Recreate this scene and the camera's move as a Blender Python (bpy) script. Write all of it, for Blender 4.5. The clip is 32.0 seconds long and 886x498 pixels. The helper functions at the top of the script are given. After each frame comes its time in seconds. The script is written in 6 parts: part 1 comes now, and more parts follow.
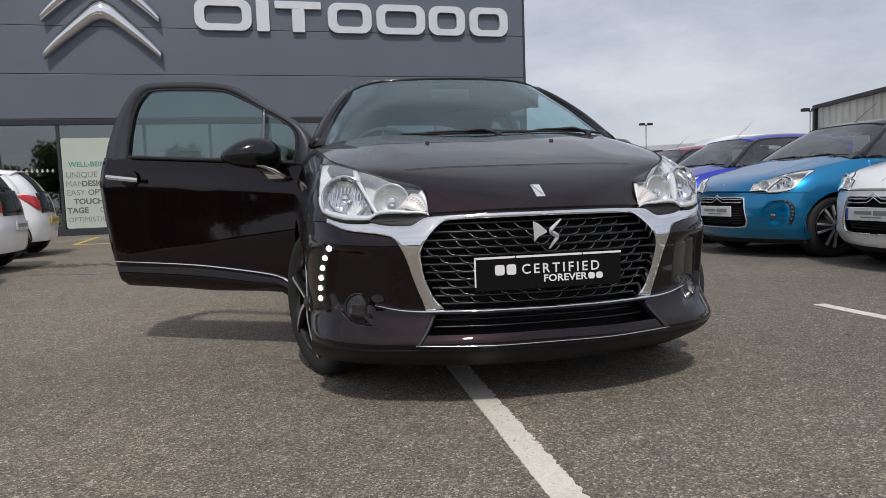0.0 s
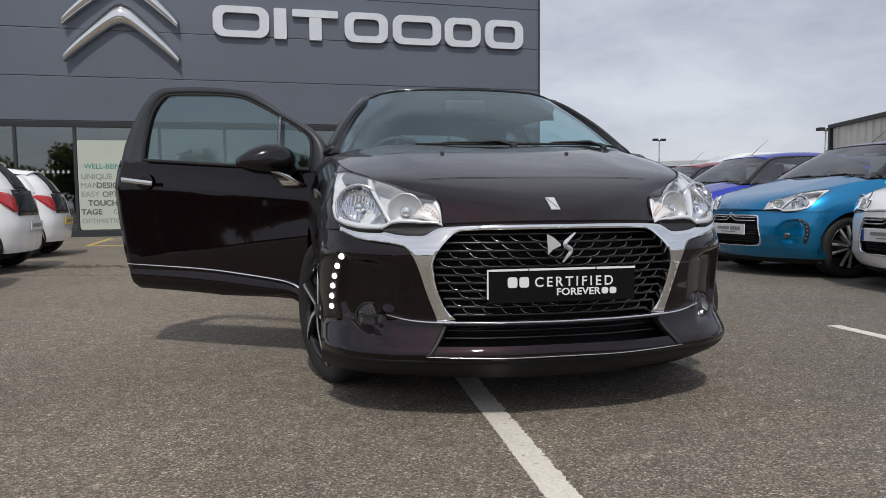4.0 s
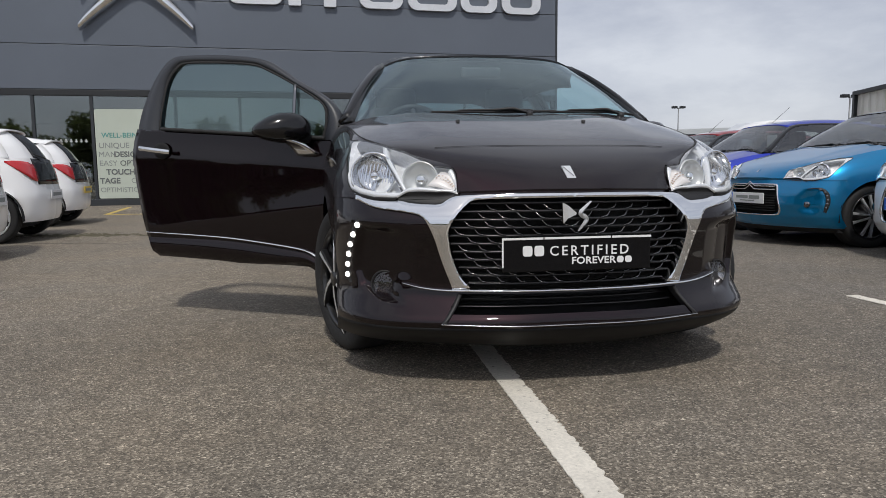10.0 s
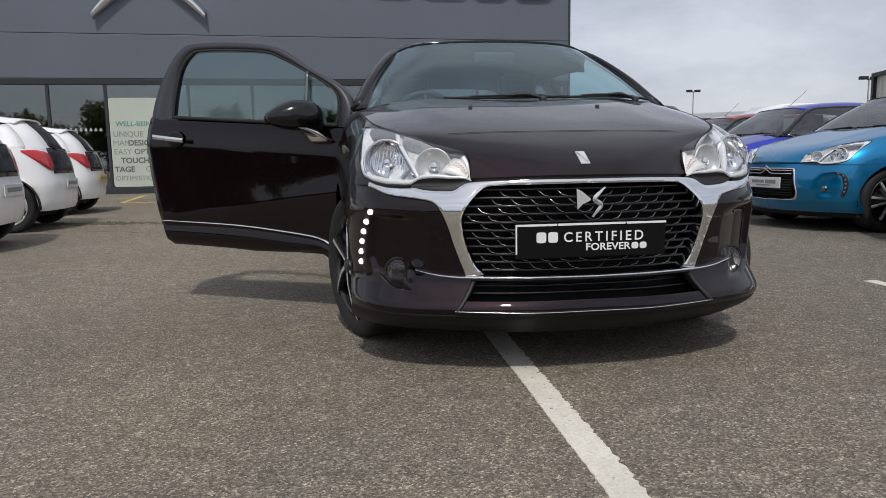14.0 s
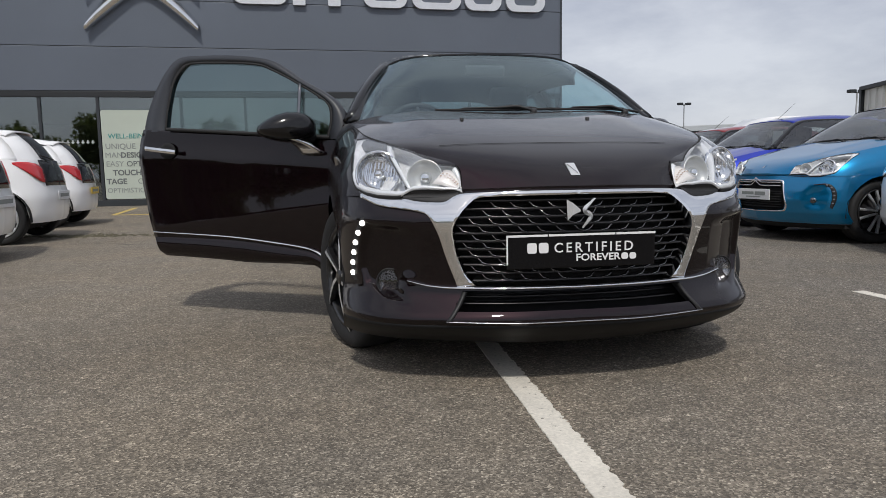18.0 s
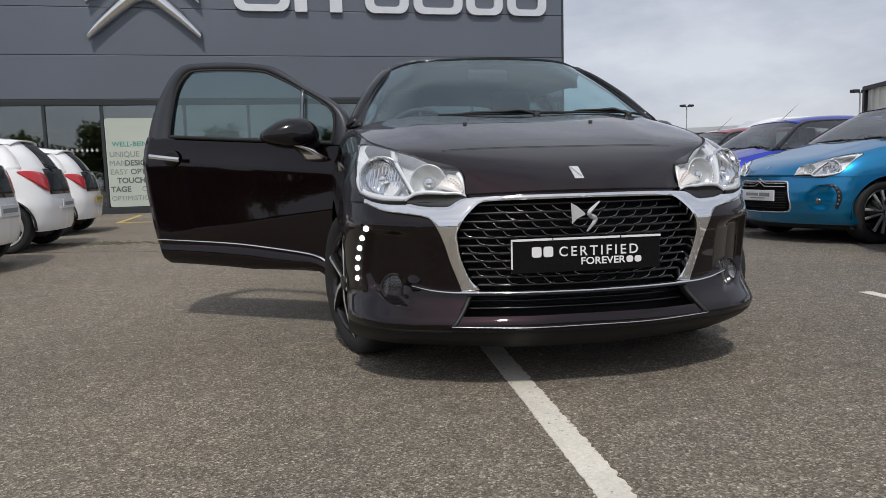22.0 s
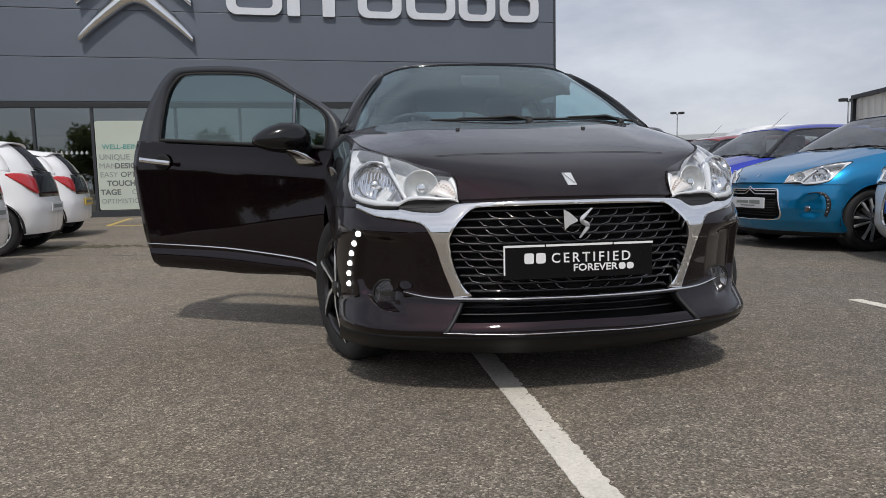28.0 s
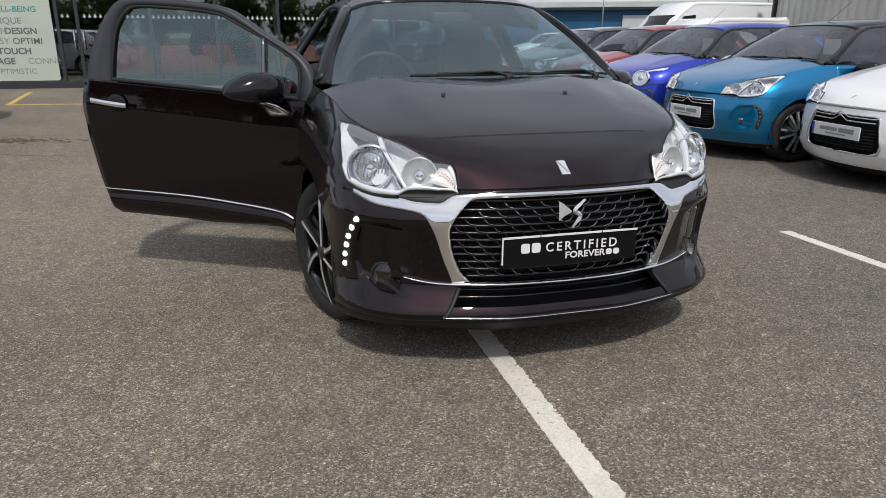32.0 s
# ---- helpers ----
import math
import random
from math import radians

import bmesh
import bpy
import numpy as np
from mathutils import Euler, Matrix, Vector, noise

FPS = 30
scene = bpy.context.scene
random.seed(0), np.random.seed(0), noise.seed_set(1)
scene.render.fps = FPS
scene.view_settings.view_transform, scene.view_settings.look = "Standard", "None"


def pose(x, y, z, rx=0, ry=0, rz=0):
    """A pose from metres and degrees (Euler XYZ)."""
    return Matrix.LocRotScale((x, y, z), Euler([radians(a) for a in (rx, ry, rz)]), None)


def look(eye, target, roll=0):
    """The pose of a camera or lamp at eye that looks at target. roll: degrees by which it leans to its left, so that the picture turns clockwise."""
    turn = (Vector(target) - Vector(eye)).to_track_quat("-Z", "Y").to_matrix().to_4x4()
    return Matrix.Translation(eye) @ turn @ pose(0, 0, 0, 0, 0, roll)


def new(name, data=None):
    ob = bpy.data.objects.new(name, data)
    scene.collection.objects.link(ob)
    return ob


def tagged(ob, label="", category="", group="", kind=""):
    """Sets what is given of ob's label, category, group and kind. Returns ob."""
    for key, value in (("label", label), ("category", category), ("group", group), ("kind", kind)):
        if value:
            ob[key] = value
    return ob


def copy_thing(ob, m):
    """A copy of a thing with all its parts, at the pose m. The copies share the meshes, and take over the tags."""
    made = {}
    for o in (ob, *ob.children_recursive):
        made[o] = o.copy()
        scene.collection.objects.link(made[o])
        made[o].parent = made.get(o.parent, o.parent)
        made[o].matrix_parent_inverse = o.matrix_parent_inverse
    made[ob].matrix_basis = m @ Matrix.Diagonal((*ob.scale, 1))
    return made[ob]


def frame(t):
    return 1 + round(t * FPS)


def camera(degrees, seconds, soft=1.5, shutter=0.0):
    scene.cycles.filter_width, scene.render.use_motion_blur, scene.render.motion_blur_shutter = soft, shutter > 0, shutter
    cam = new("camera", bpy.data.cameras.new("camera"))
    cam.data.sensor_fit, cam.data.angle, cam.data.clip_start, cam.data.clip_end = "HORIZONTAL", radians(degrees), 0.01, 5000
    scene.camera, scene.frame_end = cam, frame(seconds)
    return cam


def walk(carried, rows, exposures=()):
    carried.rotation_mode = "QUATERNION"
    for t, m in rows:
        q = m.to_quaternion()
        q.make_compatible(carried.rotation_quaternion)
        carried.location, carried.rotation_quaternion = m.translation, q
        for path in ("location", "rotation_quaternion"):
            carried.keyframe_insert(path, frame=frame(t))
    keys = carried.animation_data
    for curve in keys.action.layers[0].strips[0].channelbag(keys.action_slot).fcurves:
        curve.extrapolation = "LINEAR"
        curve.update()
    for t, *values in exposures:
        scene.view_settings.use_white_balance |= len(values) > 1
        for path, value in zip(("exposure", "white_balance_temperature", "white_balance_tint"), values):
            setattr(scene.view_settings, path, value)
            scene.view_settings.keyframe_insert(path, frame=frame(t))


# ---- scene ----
from mathutils import geometry

cam = camera(66.2, 32.0, soft=0.8)
PATH = [
    (0, (-0.004, 0.054, 0.747), (-0.001, 2.047, 0.582), -2.0),
    (0.5, (-0.004, 0.061, 0.744), (-0.009, 2.053, 0.569), -2.6),
    (1, (-0.01, 0.061, 0.744), (-0.025, 2.054, 0.583), -2.3),
    (1.5, (-0.012, 0.064, 0.744), (-0.04, 2.057, 0.578), -2.2),
    (2, (-0.019, 0.062, 0.746), (-0.045, 2.057, 0.602), -1.5),
    (2.5, (-0.015, 0.066, 0.748), (-0.042, 2.061, 0.613), -0.6),
    (4.5, (-0.015, 0.063, 0.747), (-0.039, 2.058, 0.613), -0.6),
    (5, (-0.015, 0.061, 0.746), (-0.056, 2.055, 0.593), -1.3),
    (5.5, (-0.015, 0.062, 0.747), (-0.048, 2.055, 0.583), -1.3),
    (6, (-0.017, 0.066, 0.747), (-0.031, 2.059, 0.582), -1.3),
    (6.5, (-0.018, 0.069, 0.748), (-0.079, 2.063, 0.609), -0.5),
    (7, (-0.017, 0.068, 0.748), (-0.109, 2.061, 0.606), -0.2),
    (7.5, (-0.016, 0.064, 0.747), (-0.101, 2.056, 0.585), 0.1),
    (8, (-0.015, 0.061, 0.746), (-0.106, 2.05, 0.566), -0.3),
    (8.5, (-0.013, 0.056, 0.745), (-0.086, 2.046, 0.556), -0.5),
    (9, (-0.015, 0.062, 0.746), (-0.105, 2.052, 0.565), -0.3),
    (9.5, (-0.016, 0.064, 0.747), (-0.114, 2.05, 0.538), -0.7),
    (10, (-0.014, 0.059, 0.746), (-0.085, 2.045, 0.522), -0.6),
    (10.5, (-0.014, 0.06, 0.746), (-0.098, 2.046, 0.526), -0.7),
    (11, (-0.012, 0.054, 0.745), (-0.104, 2.037, 0.506), -0.7),
    (11.5, (-0.014, 0.058, 0.746), (-0.109, 2.042, 0.508), -1.0),
    (12, (-0.013, 0.056, 0.745), (-0.105, 2.04, 0.508), -1.1),
    (12.5, (-0.013, 0.057, 0.746), (-0.101, 2.042, 0.51), -1.4),
    (13, (-0.013, 0.056, 0.745), (-0.102, 2.036, 0.471), -0.9),
    (13.5, (-0.015, 0.061, 0.746), (-0.118, 2.039, 0.47), -0.9),
    (14, (-0.016, 0.063, 0.747), (-0.125, 2.043, 0.484), -1.0),
    (14.5, (-0.014, 0.059, 0.746), (-0.128, 2.044, 0.522), -1.0),
    (15, (-0.014, 0.06, 0.746), (-0.132, 2.044, 0.518), -1.7),
    (15.5, (-0.013, 0.057, 0.746), (-0.092, 2.043, 0.523), -1.1),
    (17.5, (-0.012, 0.053, 0.745), (-0.096, 2.038, 0.519), -1.1),
    (18, (-0.01, 0.05, 0.744), (-0.098, 2.035, 0.516), -1.0),
    (18.5, (-0.012, 0.052, 0.745), (-0.103, 2.036, 0.504), -1.4),
    (19, (-0.012, 0.054, 0.745), (-0.105, 2.036, 0.496), -1.8),
    (19.5, (-0.013, 0.055, 0.745), (-0.114, 2.039, 0.51), -1.3),
    (20, (-0.012, 0.054, 0.745), (-0.111, 2.04, 0.53), -1.1),
    (20.5, (-0.013, 0.056, 0.745), (-0.128, 2.041, 0.529), -1.1),
    (21, (-0.011, 0.053, 0.745), (-0.122, 2.039, 0.534), -1.3),
    (21.5, (-0.014, 0.058, 0.746), (-0.113, 2.045, 0.534), -1.2),
    (22, (-0.012, 0.055, 0.745), (-0.111, 2.041, 0.53), -1.6),
    (22.5, (-0.012, 0.053, 0.745), (-0.106, 2.038, 0.524), -1.7),
    (23, (-0.012, 0.053, 0.745), (-0.098, 2.039, 0.522), -1.8),
    (23.5, (-0.013, 0.056, 0.745), (-0.1, 2.042, 0.522), -1.7),
    (24, (-0.014, 0.06, 0.746), (-0.115, 2.047, 0.54), -1.2),
    (24.5, (-0.012, 0.055, 0.745), (-0.107, 2.042, 0.539), -1.2),
    (25, (-0.012, 0.053, 0.745), (-0.113, 2.038, 0.524), -1.6),
    (25.5, (-0.011, 0.051, 0.744), (-0.115, 2.035, 0.517), -1.8),
    (27.5, (-0.014, 0.059, 0.746), (-0.107, 2.045, 0.533), -1.6),
    (28, (-0.016, 0.063, 0.747), (-0.089, 2.052, 0.546), -1.2),
    (28.5, (-0.014, 0.059, 0.746), (-0.088, 2.05, 0.577), -0.7),
    (29, (-0.013, 0.056, 0.745), (-0.049, 2.048, 0.574), -0.8),
    (29.5, (-0.013, 0.055, 0.745), (-0.025, 2.047, 0.562), -1.2),
    (30, (-0.016, 0.064, 0.747), (0.022, 2.052, 0.533), -1.1),
    (30.5, (-0.029, 0.121, 0.752), (0.061, 2.093, 0.436), 0.1),
    (31, (-0.064, 0.111, 0.962), (0.128, 2.048, 0.502), 0.7),
    (31.5, (-0.143, 0.057, 1.155), (0.021, 1.975, 0.613), 0.9),
    (32, (-0.286, 0.08, 1.185), (-0.128, 1.983, 0.589), 0.2),
]
walk(cam, [(t, look(eye, target, roll)) for t, eye, target, roll in PATH], ((0.0, 0.12), (30.5, 0.12), (31.5, 0.22), (32.0, 0.28)))

# ---- world, sun, exposure ----
world = bpy.data.worlds.new("world")
scene.world = world
world.use_nodes = True
wn, wl = world.node_tree.nodes, world.node_tree.links
wn.clear()
SUN_EL, SUN_AZ = radians(54), radians(179)
sky = wn.new("ShaderNodeTexSky")
sky.sky_type, sky.sun_disc = "NISHITA", False
sky.sun_elevation, sky.sun_rotation = SUN_EL, SUN_AZ
sky.air_density, sky.dust_density = 1.0, 2.0
coord = wn.new("ShaderNodeTexCoord")
stretch = wn.new("ShaderNodeMapping")
stretch.inputs["Scale"].default_value = (1.0, 1.0, 2.7)
stretch.inputs["Location"].default_value = (0.3, 0.9, 0.1)
clouds = wn.new("ShaderNodeTexNoise")
clouds.inputs["Scale"].default_value, clouds.inputs["Detail"].default_value = 2.3, 9.0
clouds.inputs["Roughness"].default_value = 0.6
cover = wn.new("ShaderNodeValToRGB")
cover.color_ramp.elements[0].position, cover.color_ramp.elements[0].color = 0.37, (5.2, 5.5, 6.5, 1)
cover.color_ramp.elements[1].position, cover.color_ramp.elements[1].color = 0.64, (8.25, 8.5, 9.2, 1)
veil = wn.new("ShaderNodeMix")
veil.data_type = "RGBA"
veil.inputs["Factor"].default_value = 0.80
back = wn.new("ShaderNodeBackground")
back.inputs["Strength"].default_value = 0.085
wout = wn.new("ShaderNodeOutputWorld")
wl.new(coord.outputs["Generated"], stretch.inputs["Vector"])
wl.new(stretch.outputs["Vector"], clouds.inputs["Vector"])
wl.new(clouds.outputs["Fac"], cover.inputs["Fac"])
wl.new(sky.outputs["Color"], veil.inputs["A"])
wl.new(cover.outputs["Color"], veil.inputs["B"])
wl.new(veil.outputs["Result"], back.inputs["Color"])
wl.new(back.outputs["Background"], wout.inputs["Surface"])

sun = new("sun", bpy.data.lights.new("sun", "SUN"))
sun.data.energy, sun.data.angle, sun.data.color = 2.0, radians(3.5), (1.0, 0.96, 0.9)
sun_way = Vector((math.sin(SUN_AZ) * math.cos(SUN_EL), math.cos(SUN_AZ) * math.cos(SUN_EL), math.sin(SUN_EL)))
sun.matrix_world = look(sun_way * 60, (0, 0, 0))


# ---- materials ----
def material(name, color, rough=0.5, metal=0.0, coat=0.0, grain=0.0, scale=40.0, stain=0.0, stain_scale=3.0, bump=0.0, spec=0.5, emit=None, coat_ior=1.5, coat_rough=0.03):
    """A surface with fine grain, broad stains and a little relief."""
    m = bpy.data.materials.new(name)
    m.use_nodes = True
    n, l = m.node_tree.nodes, m.node_tree.links
    p = n["Principled BSDF"]
    p.inputs["Base Color"].default_value = (*color, 1)
    p.inputs["Roughness"].default_value, p.inputs["Metallic"].default_value = rough, metal
    p.inputs["Coat Weight"].default_value, p.inputs["Coat Roughness"].default_value = coat, coat_rough
    p.inputs["Specular IOR Level"].default_value, p.inputs["Coat IOR"].default_value = spec, coat_ior
    if emit:
        p.inputs["Emission Color"].default_value, p.inputs["Emission Strength"].default_value = (*emit[:3], 1), emit[3]
    if grain or stain or bump:
        tc = n.new("ShaderNodeTexCoord")
        place = tc.outputs["Object"]
        fine, broad = n.new("ShaderNodeTexNoise"), n.new("ShaderNodeTexNoise")
        fine.inputs["Scale"].default_value, fine.inputs["Detail"].default_value = scale, 3
        broad.inputs["Scale"].default_value, broad.inputs["Detail"].default_value = stain_scale, 5
        l.new(place, fine.inputs["Vector"]), l.new(place, broad.inputs["Vector"])
        mixed = None
        for tex, amount in ((fine, grain), (broad, stain)):
            if not amount:
                continue
            r = n.new("ShaderNodeMapRange")
            r.inputs["From Min"].default_value, r.inputs["From Max"].default_value = 0.3, 0.7
            r.inputs["To Min"].default_value, r.inputs["To Max"].default_value = 1 - amount, 1 + amount
            l.new(tex.outputs["Fac"], r.inputs["Value"])
            if mixed is None:
                mixed = r.outputs["Result"]
            else:
                mul = n.new("ShaderNodeMath")
                mul.operation = "MULTIPLY"
                l.new(mixed, mul.inputs[0]), l.new(r.outputs["Result"], mul.inputs[1])
                mixed = mul.outputs[0]
        if mixed is not None:
            v = n.new("ShaderNodeVectorMath")
            v.operation = "SCALE"
            v.inputs[0].default_value = color
            l.new(mixed, v.inputs["Scale"]), l.new(v.outputs["Vector"], p.inputs["Base Color"])
        if bump:
            b = n.new("ShaderNodeBump")
            b.inputs["Strength"].default_value, b.inputs["Distance"].default_value = 0.6, bump
            l.new(fine.outputs["Fac"], b.inputs["Height"]), l.new(b.outputs["Normal"], p.inputs["Normal"])
    return m


def pane_glass(name, tint, gloss=0.08, sheen=(1, 1, 1)):
    """Clear sheet glass: lets light through with a tint, and mirrors by Fresnel."""
    m = bpy.data.materials.new(name)
    m.use_nodes = True
    n, l = m.node_tree.nodes, m.node_tree.links
    n.clear()
    clear, mirror, mix, face, out = (n.new("ShaderNode" + k) for k in ("BsdfTransparent", "BsdfGlossy", "MixShader", "LayerWeight", "OutputMaterial"))
    clear.inputs["Color"].default_value = (*tint, 1)
    mirror.inputs["Color"].default_value = (*sheen, 1)
    mirror.inputs["Roughness"].default_value = 0.02
    face.inputs["Blend"].default_value = 0.5
    steep, gain = n.new("ShaderNodeMath"), n.new("ShaderNodeMath")
    steep.operation, steep.inputs[1].default_value = "POWER", 5.0
    gain.operation, gain.inputs[1].default_value, gain.inputs[2].default_value = "MULTIPLY_ADD", 1 - gloss, gloss
    l.new(face.outputs["Facing"], steep.inputs[0]), l.new(steep.outputs[0], gain.inputs[0]), l.new(gain.outputs[0], mix.inputs["Fac"])
    l.new(clear.outputs[0], mix.inputs[1]), l.new(mirror.outputs[0], mix.inputs[2]), l.new(mix.outputs[0], out.inputs["Surface"])
    return m


def asphalt():
    """Old bitmen macadam: pale stone chips of several sizes in a dark grey-brown binder, with worn and stained patches."""
    m = bpy.data.materials.new("asphalt")
    m.use_nodes = True
    n, l = m.node_tree.nodes, m.node_tree.links
    p = n["Principled BSDF"]
    p.inputs["Roughness"].default_value = 0.88
    tc = n.new("ShaderNodeTexCoord")
    chips, chips2 = n.new("ShaderNodeTexVoronoi"), n.new("ShaderNodeTexVoronoi")
    chips.inputs["Scale"].default_value, chips2.inputs["Scale"].default_value = 175.0, 62.0
    broad, mid = n.new("ShaderNodeTexNoise"), n.new("ShaderNodeTexNoise")
    broad.inputs["Scale"].default_value, broad.inputs["Detail"].default_value = 0.55, 8
    mid.inputs["Scale"].default_value, mid.inputs["Detail"].default_value = 9.0, 6
    mid.inputs["Roughness"].default_value = 0.7
    for t in (chips, chips2, broad, mid):
        l.new(tc.outputs["Object"], t.inputs["Vector"])
    sep = n.new("ShaderNodeSeparateColor")
    l.new(chips.outputs["Color"], sep.inputs["Color"])
    ramp = n.new("ShaderNodeValToRGB")
    e = ramp.color_ramp.elements
    e[0].position, e[0].color = 0.0, (0.078, 0.068, 0.056, 1)
    e[1].position, e[1].color = 1.0, (0.40, 0.36, 0.305, 1)
    k = e.new(0.62)
    k.color = (0.165, 0.145, 0.120, 1)
    k = e.new(0.9)
    k.color = (0.25, 0.222, 0.184, 1)
    l.new(sep.outputs["Red"], ramp.inputs["Fac"])
    sep2 = n.new("ShaderNodeSeparateColor")
    l.new(chips2.outputs["Color"], sep2.inputs["Color"])
    pale = n.new("ShaderNodeMapRange")
    pale.inputs["From Min"].default_value, pale.inputs["From Max"].default_value = 0.93, 1.0
    pale.inputs["To Min"].default_value, pale.inputs["To Max"].default_value = 1.0, 1.58
    l.new(sep2.outputs["Green"], pale.inputs["Value"])
    wear = n.new("ShaderNodeMapRange")
    wear.inputs["From Min"].default_value, wear.inputs["From Max"].default_value = 0.32, 0.68
    wear.inputs["To Min"].default_value, wear.inputs["To Max"].default_value = 0.84, 1.16
    l.new(broad.outputs["Fac"], wear.inputs["Value"])
    wear2 = n.new("ShaderNodeMapRange")
    wear2.inputs["From Min"].default_value, wear2.inputs["From Max"].default_value = 0.3, 0.7
    wear2.inputs["To Min"].default_value, wear2.inputs["To Max"].default_value = 0.8, 1.2
    l.new(mid.outputs["Fac"], wear2.inputs["Value"])
    a, b = n.new("ShaderNodeMath"), n.new("ShaderNodeMath")
    a.operation = b.operation = "MULTIPLY"
    l.new(wear.outputs[0], a.inputs[0]), l.new(wear2.outputs[0], a.inputs[1])
    l.new(a.outputs[0], b.inputs[0]), l.new(pale.outputs[0], b.inputs[1])
    s = n.new("ShaderNodeVectorMath")
    s.operation = "SCALE"
    l.new(ramp.outputs["Color"], s.inputs[0]), l.new(b.outputs[0], s.inputs["Scale"])
    dust, drift, hue = n.new("ShaderNodeTexNoise"), n.new("ShaderNodeValToRGB"), n.new("ShaderNodeMix")
    dust.inputs["Scale"].default_value, dust.inputs["Detail"].default_value = 1.3, 7
    l.new(tc.outputs["Object"], dust.inputs["Vector"]), l.new(dust.outputs["Fac"], drift.inputs["Fac"])
    drift.color_ramp.elements[0].position, drift.color_ramp.elements[0].color = 0.38, (0.97, 0.98, 0.985, 1)
    drift.color_ramp.elements[1].position, drift.color_ramp.elements[1].color = 0.62, (1.03, 1.01, 0.97, 1)
    hue.data_type, hue.blend_type = "RGBA", "MULTIPLY"
    hue.inputs["Factor"].default_value = 1.0
    # two lays of asphalt: a warm worn one and a greyer, darker one beyond a ragged border
    axis, edge, lay, tone = n.new("ShaderNodeSeparateXYZ"), n.new("ShaderNodeMath"), n.new("ShaderNodeValToRGB"), n.new("ShaderNodeMix")
    l.new(tc.outputs["Object"], axis.inputs["Vector"])
    edge.operation, edge.inputs[1].default_value = "MULTIPLY_ADD", 0.16
    spread = n.new("ShaderNodeMath")
    spread.operation, spread.inputs[1].default_value, spread.inputs[2].default_value = "MULTIPLY_ADD", 0.5, 0.0
    l.new(broad.outputs["Fac"], spread.inputs[0])
    l.new(axis.outputs["X"], edge.inputs[0]), l.new(spread.outputs[0], edge.inputs[2]), l.new(edge.outputs[0], lay.inputs["Fac"])
    lay.color_ramp.elements[0].position, lay.color_ramp.elements[0].color = 0.26, (1.165, 1.135, 1.08, 1)
    lay.color_ramp.elements[1].position, lay.color_ramp.elements[1].color = 0.62, (0.92, 0.92, 0.925, 1)
    tone.data_type, tone.blend_type = "RGBA", "MULTIPLY"
    tone.inputs["Factor"].default_value = 1.0
    l.new(s.outputs["Vector"], tone.inputs["A"]), l.new(lay.outputs["Color"], tone.inputs["B"])
    l.new(tone.outputs["Result"], hue.inputs["A"]), l.new(drift.outputs["Color"], hue.inputs["B"]), l.new(hue.outputs["Result"], p.inputs["Base Color"])
    bump = n.new("ShaderNodeBump")
    bump.inputs["Strength"].default_value, bump.inputs["Distance"].default_value = 0.8, 0.004
    l.new(chips.outputs["Distance"], bump.inputs["Height"]), l.new(bump.outputs["Normal"], p.inputs["Normal"])
    return m


def road_paint(name, color):
    """Thin worn line paint, chipped through where a noise is low."""
    m = material(name, color, 0.75, grain=0.12, scale=120, stain=0.1, stain_scale=5, bump=0.002)
    n, l = m.node_tree.nodes, m.node_tree.links
    p, out = n["Principled BSDF"], n["Material Output"]
    tc, tex, cut, mix, clear = (n.new("ShaderNode" + k) for k in ("TexCoord", "TexNoise", "MapRange", "MixShader", "BsdfTransparent"))
    tex.inputs["Scale"].default_value, tex.inputs["Detail"].default_value, tex.inputs["Roughness"].default_value = 34, 6, 0.75
    cut.inputs["From Min"].default_value, cut.inputs["From Max"].default_value = 0.30, 0.40
    l.new(tc.outputs["Object"], tex.inputs["Vector"]), l.new(tex.outputs["Fac"], cut.inputs["Value"]), l.new(cut.outputs[0], mix.inputs["Fac"])
    l.new(clear.outputs[0], mix.inputs[1]), l.new(p.outputs[0], mix.inputs[2]), l.new(mix.outputs[0], out.inputs["Surface"])
    return m


ASPHALT = asphalt()
LINE = road_paint("line_paint", (0.67, 0.63, 0.55))
YELLOW = road_paint("yellow_paint", (0.58, 0.42, 0.10))
PLUM = material("plum_paint", (0.0090, 0.0034, 0.0050), 0.45, 1.0, 1.0, grain=0.3, scale=900, coat_ior=1.47)
BLUE = material("turquoise_paint", (0.0008, 0.205, 0.44), 0.34, 0.8, 1.0, grain=0.15, scale=900)
NAVY = material("royal_blue_paint", (0.012, 0.035, 0.42), 0.34, 0.6, 1.0, grain=0.15, scale=900)
RED = material("red_paint", (0.25, 0.008, 0.014), 0.3, 0.2, 1.0)
WHITE = material("white_paint", (0.86, 0.86, 0.86), 0.3, 0.0, 1.0)
BLACK = material("black_paint", (0.007, 0.007, 0.008), 0.4, 0.0, 1.0, spec=0.0, coat_rough=0.12)
GREY = material("grey_paint", (0.09, 0.095, 0.10), 0.3, 0.5, 1.0)
MATT = material("matt_black_trim", (0.014, 0.014, 0.015), 0.55, grain=0.2, scale=300, bump=0.0005)
DOORFRAME = material("window_frame_black", (0.030, 0.033, 0.040), 0.42, grain=0.15, scale=300, bump=0.0004)
LIP = material("black_lip_plastic", (0.006, 0.006, 0.0065), 0.5, grain=0.2, scale=300, spec=0.3)
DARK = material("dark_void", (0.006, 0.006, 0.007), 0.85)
RUBBER = material("rubber", (0.013, 0.013, 0.0135), 0.75, grain=0.25, scale=60, stain=0.2, stain_scale=9, bump=0.001)
CHROME = material("chrome", (0.84, 0.85, 0.86), 0.07, 1.0)
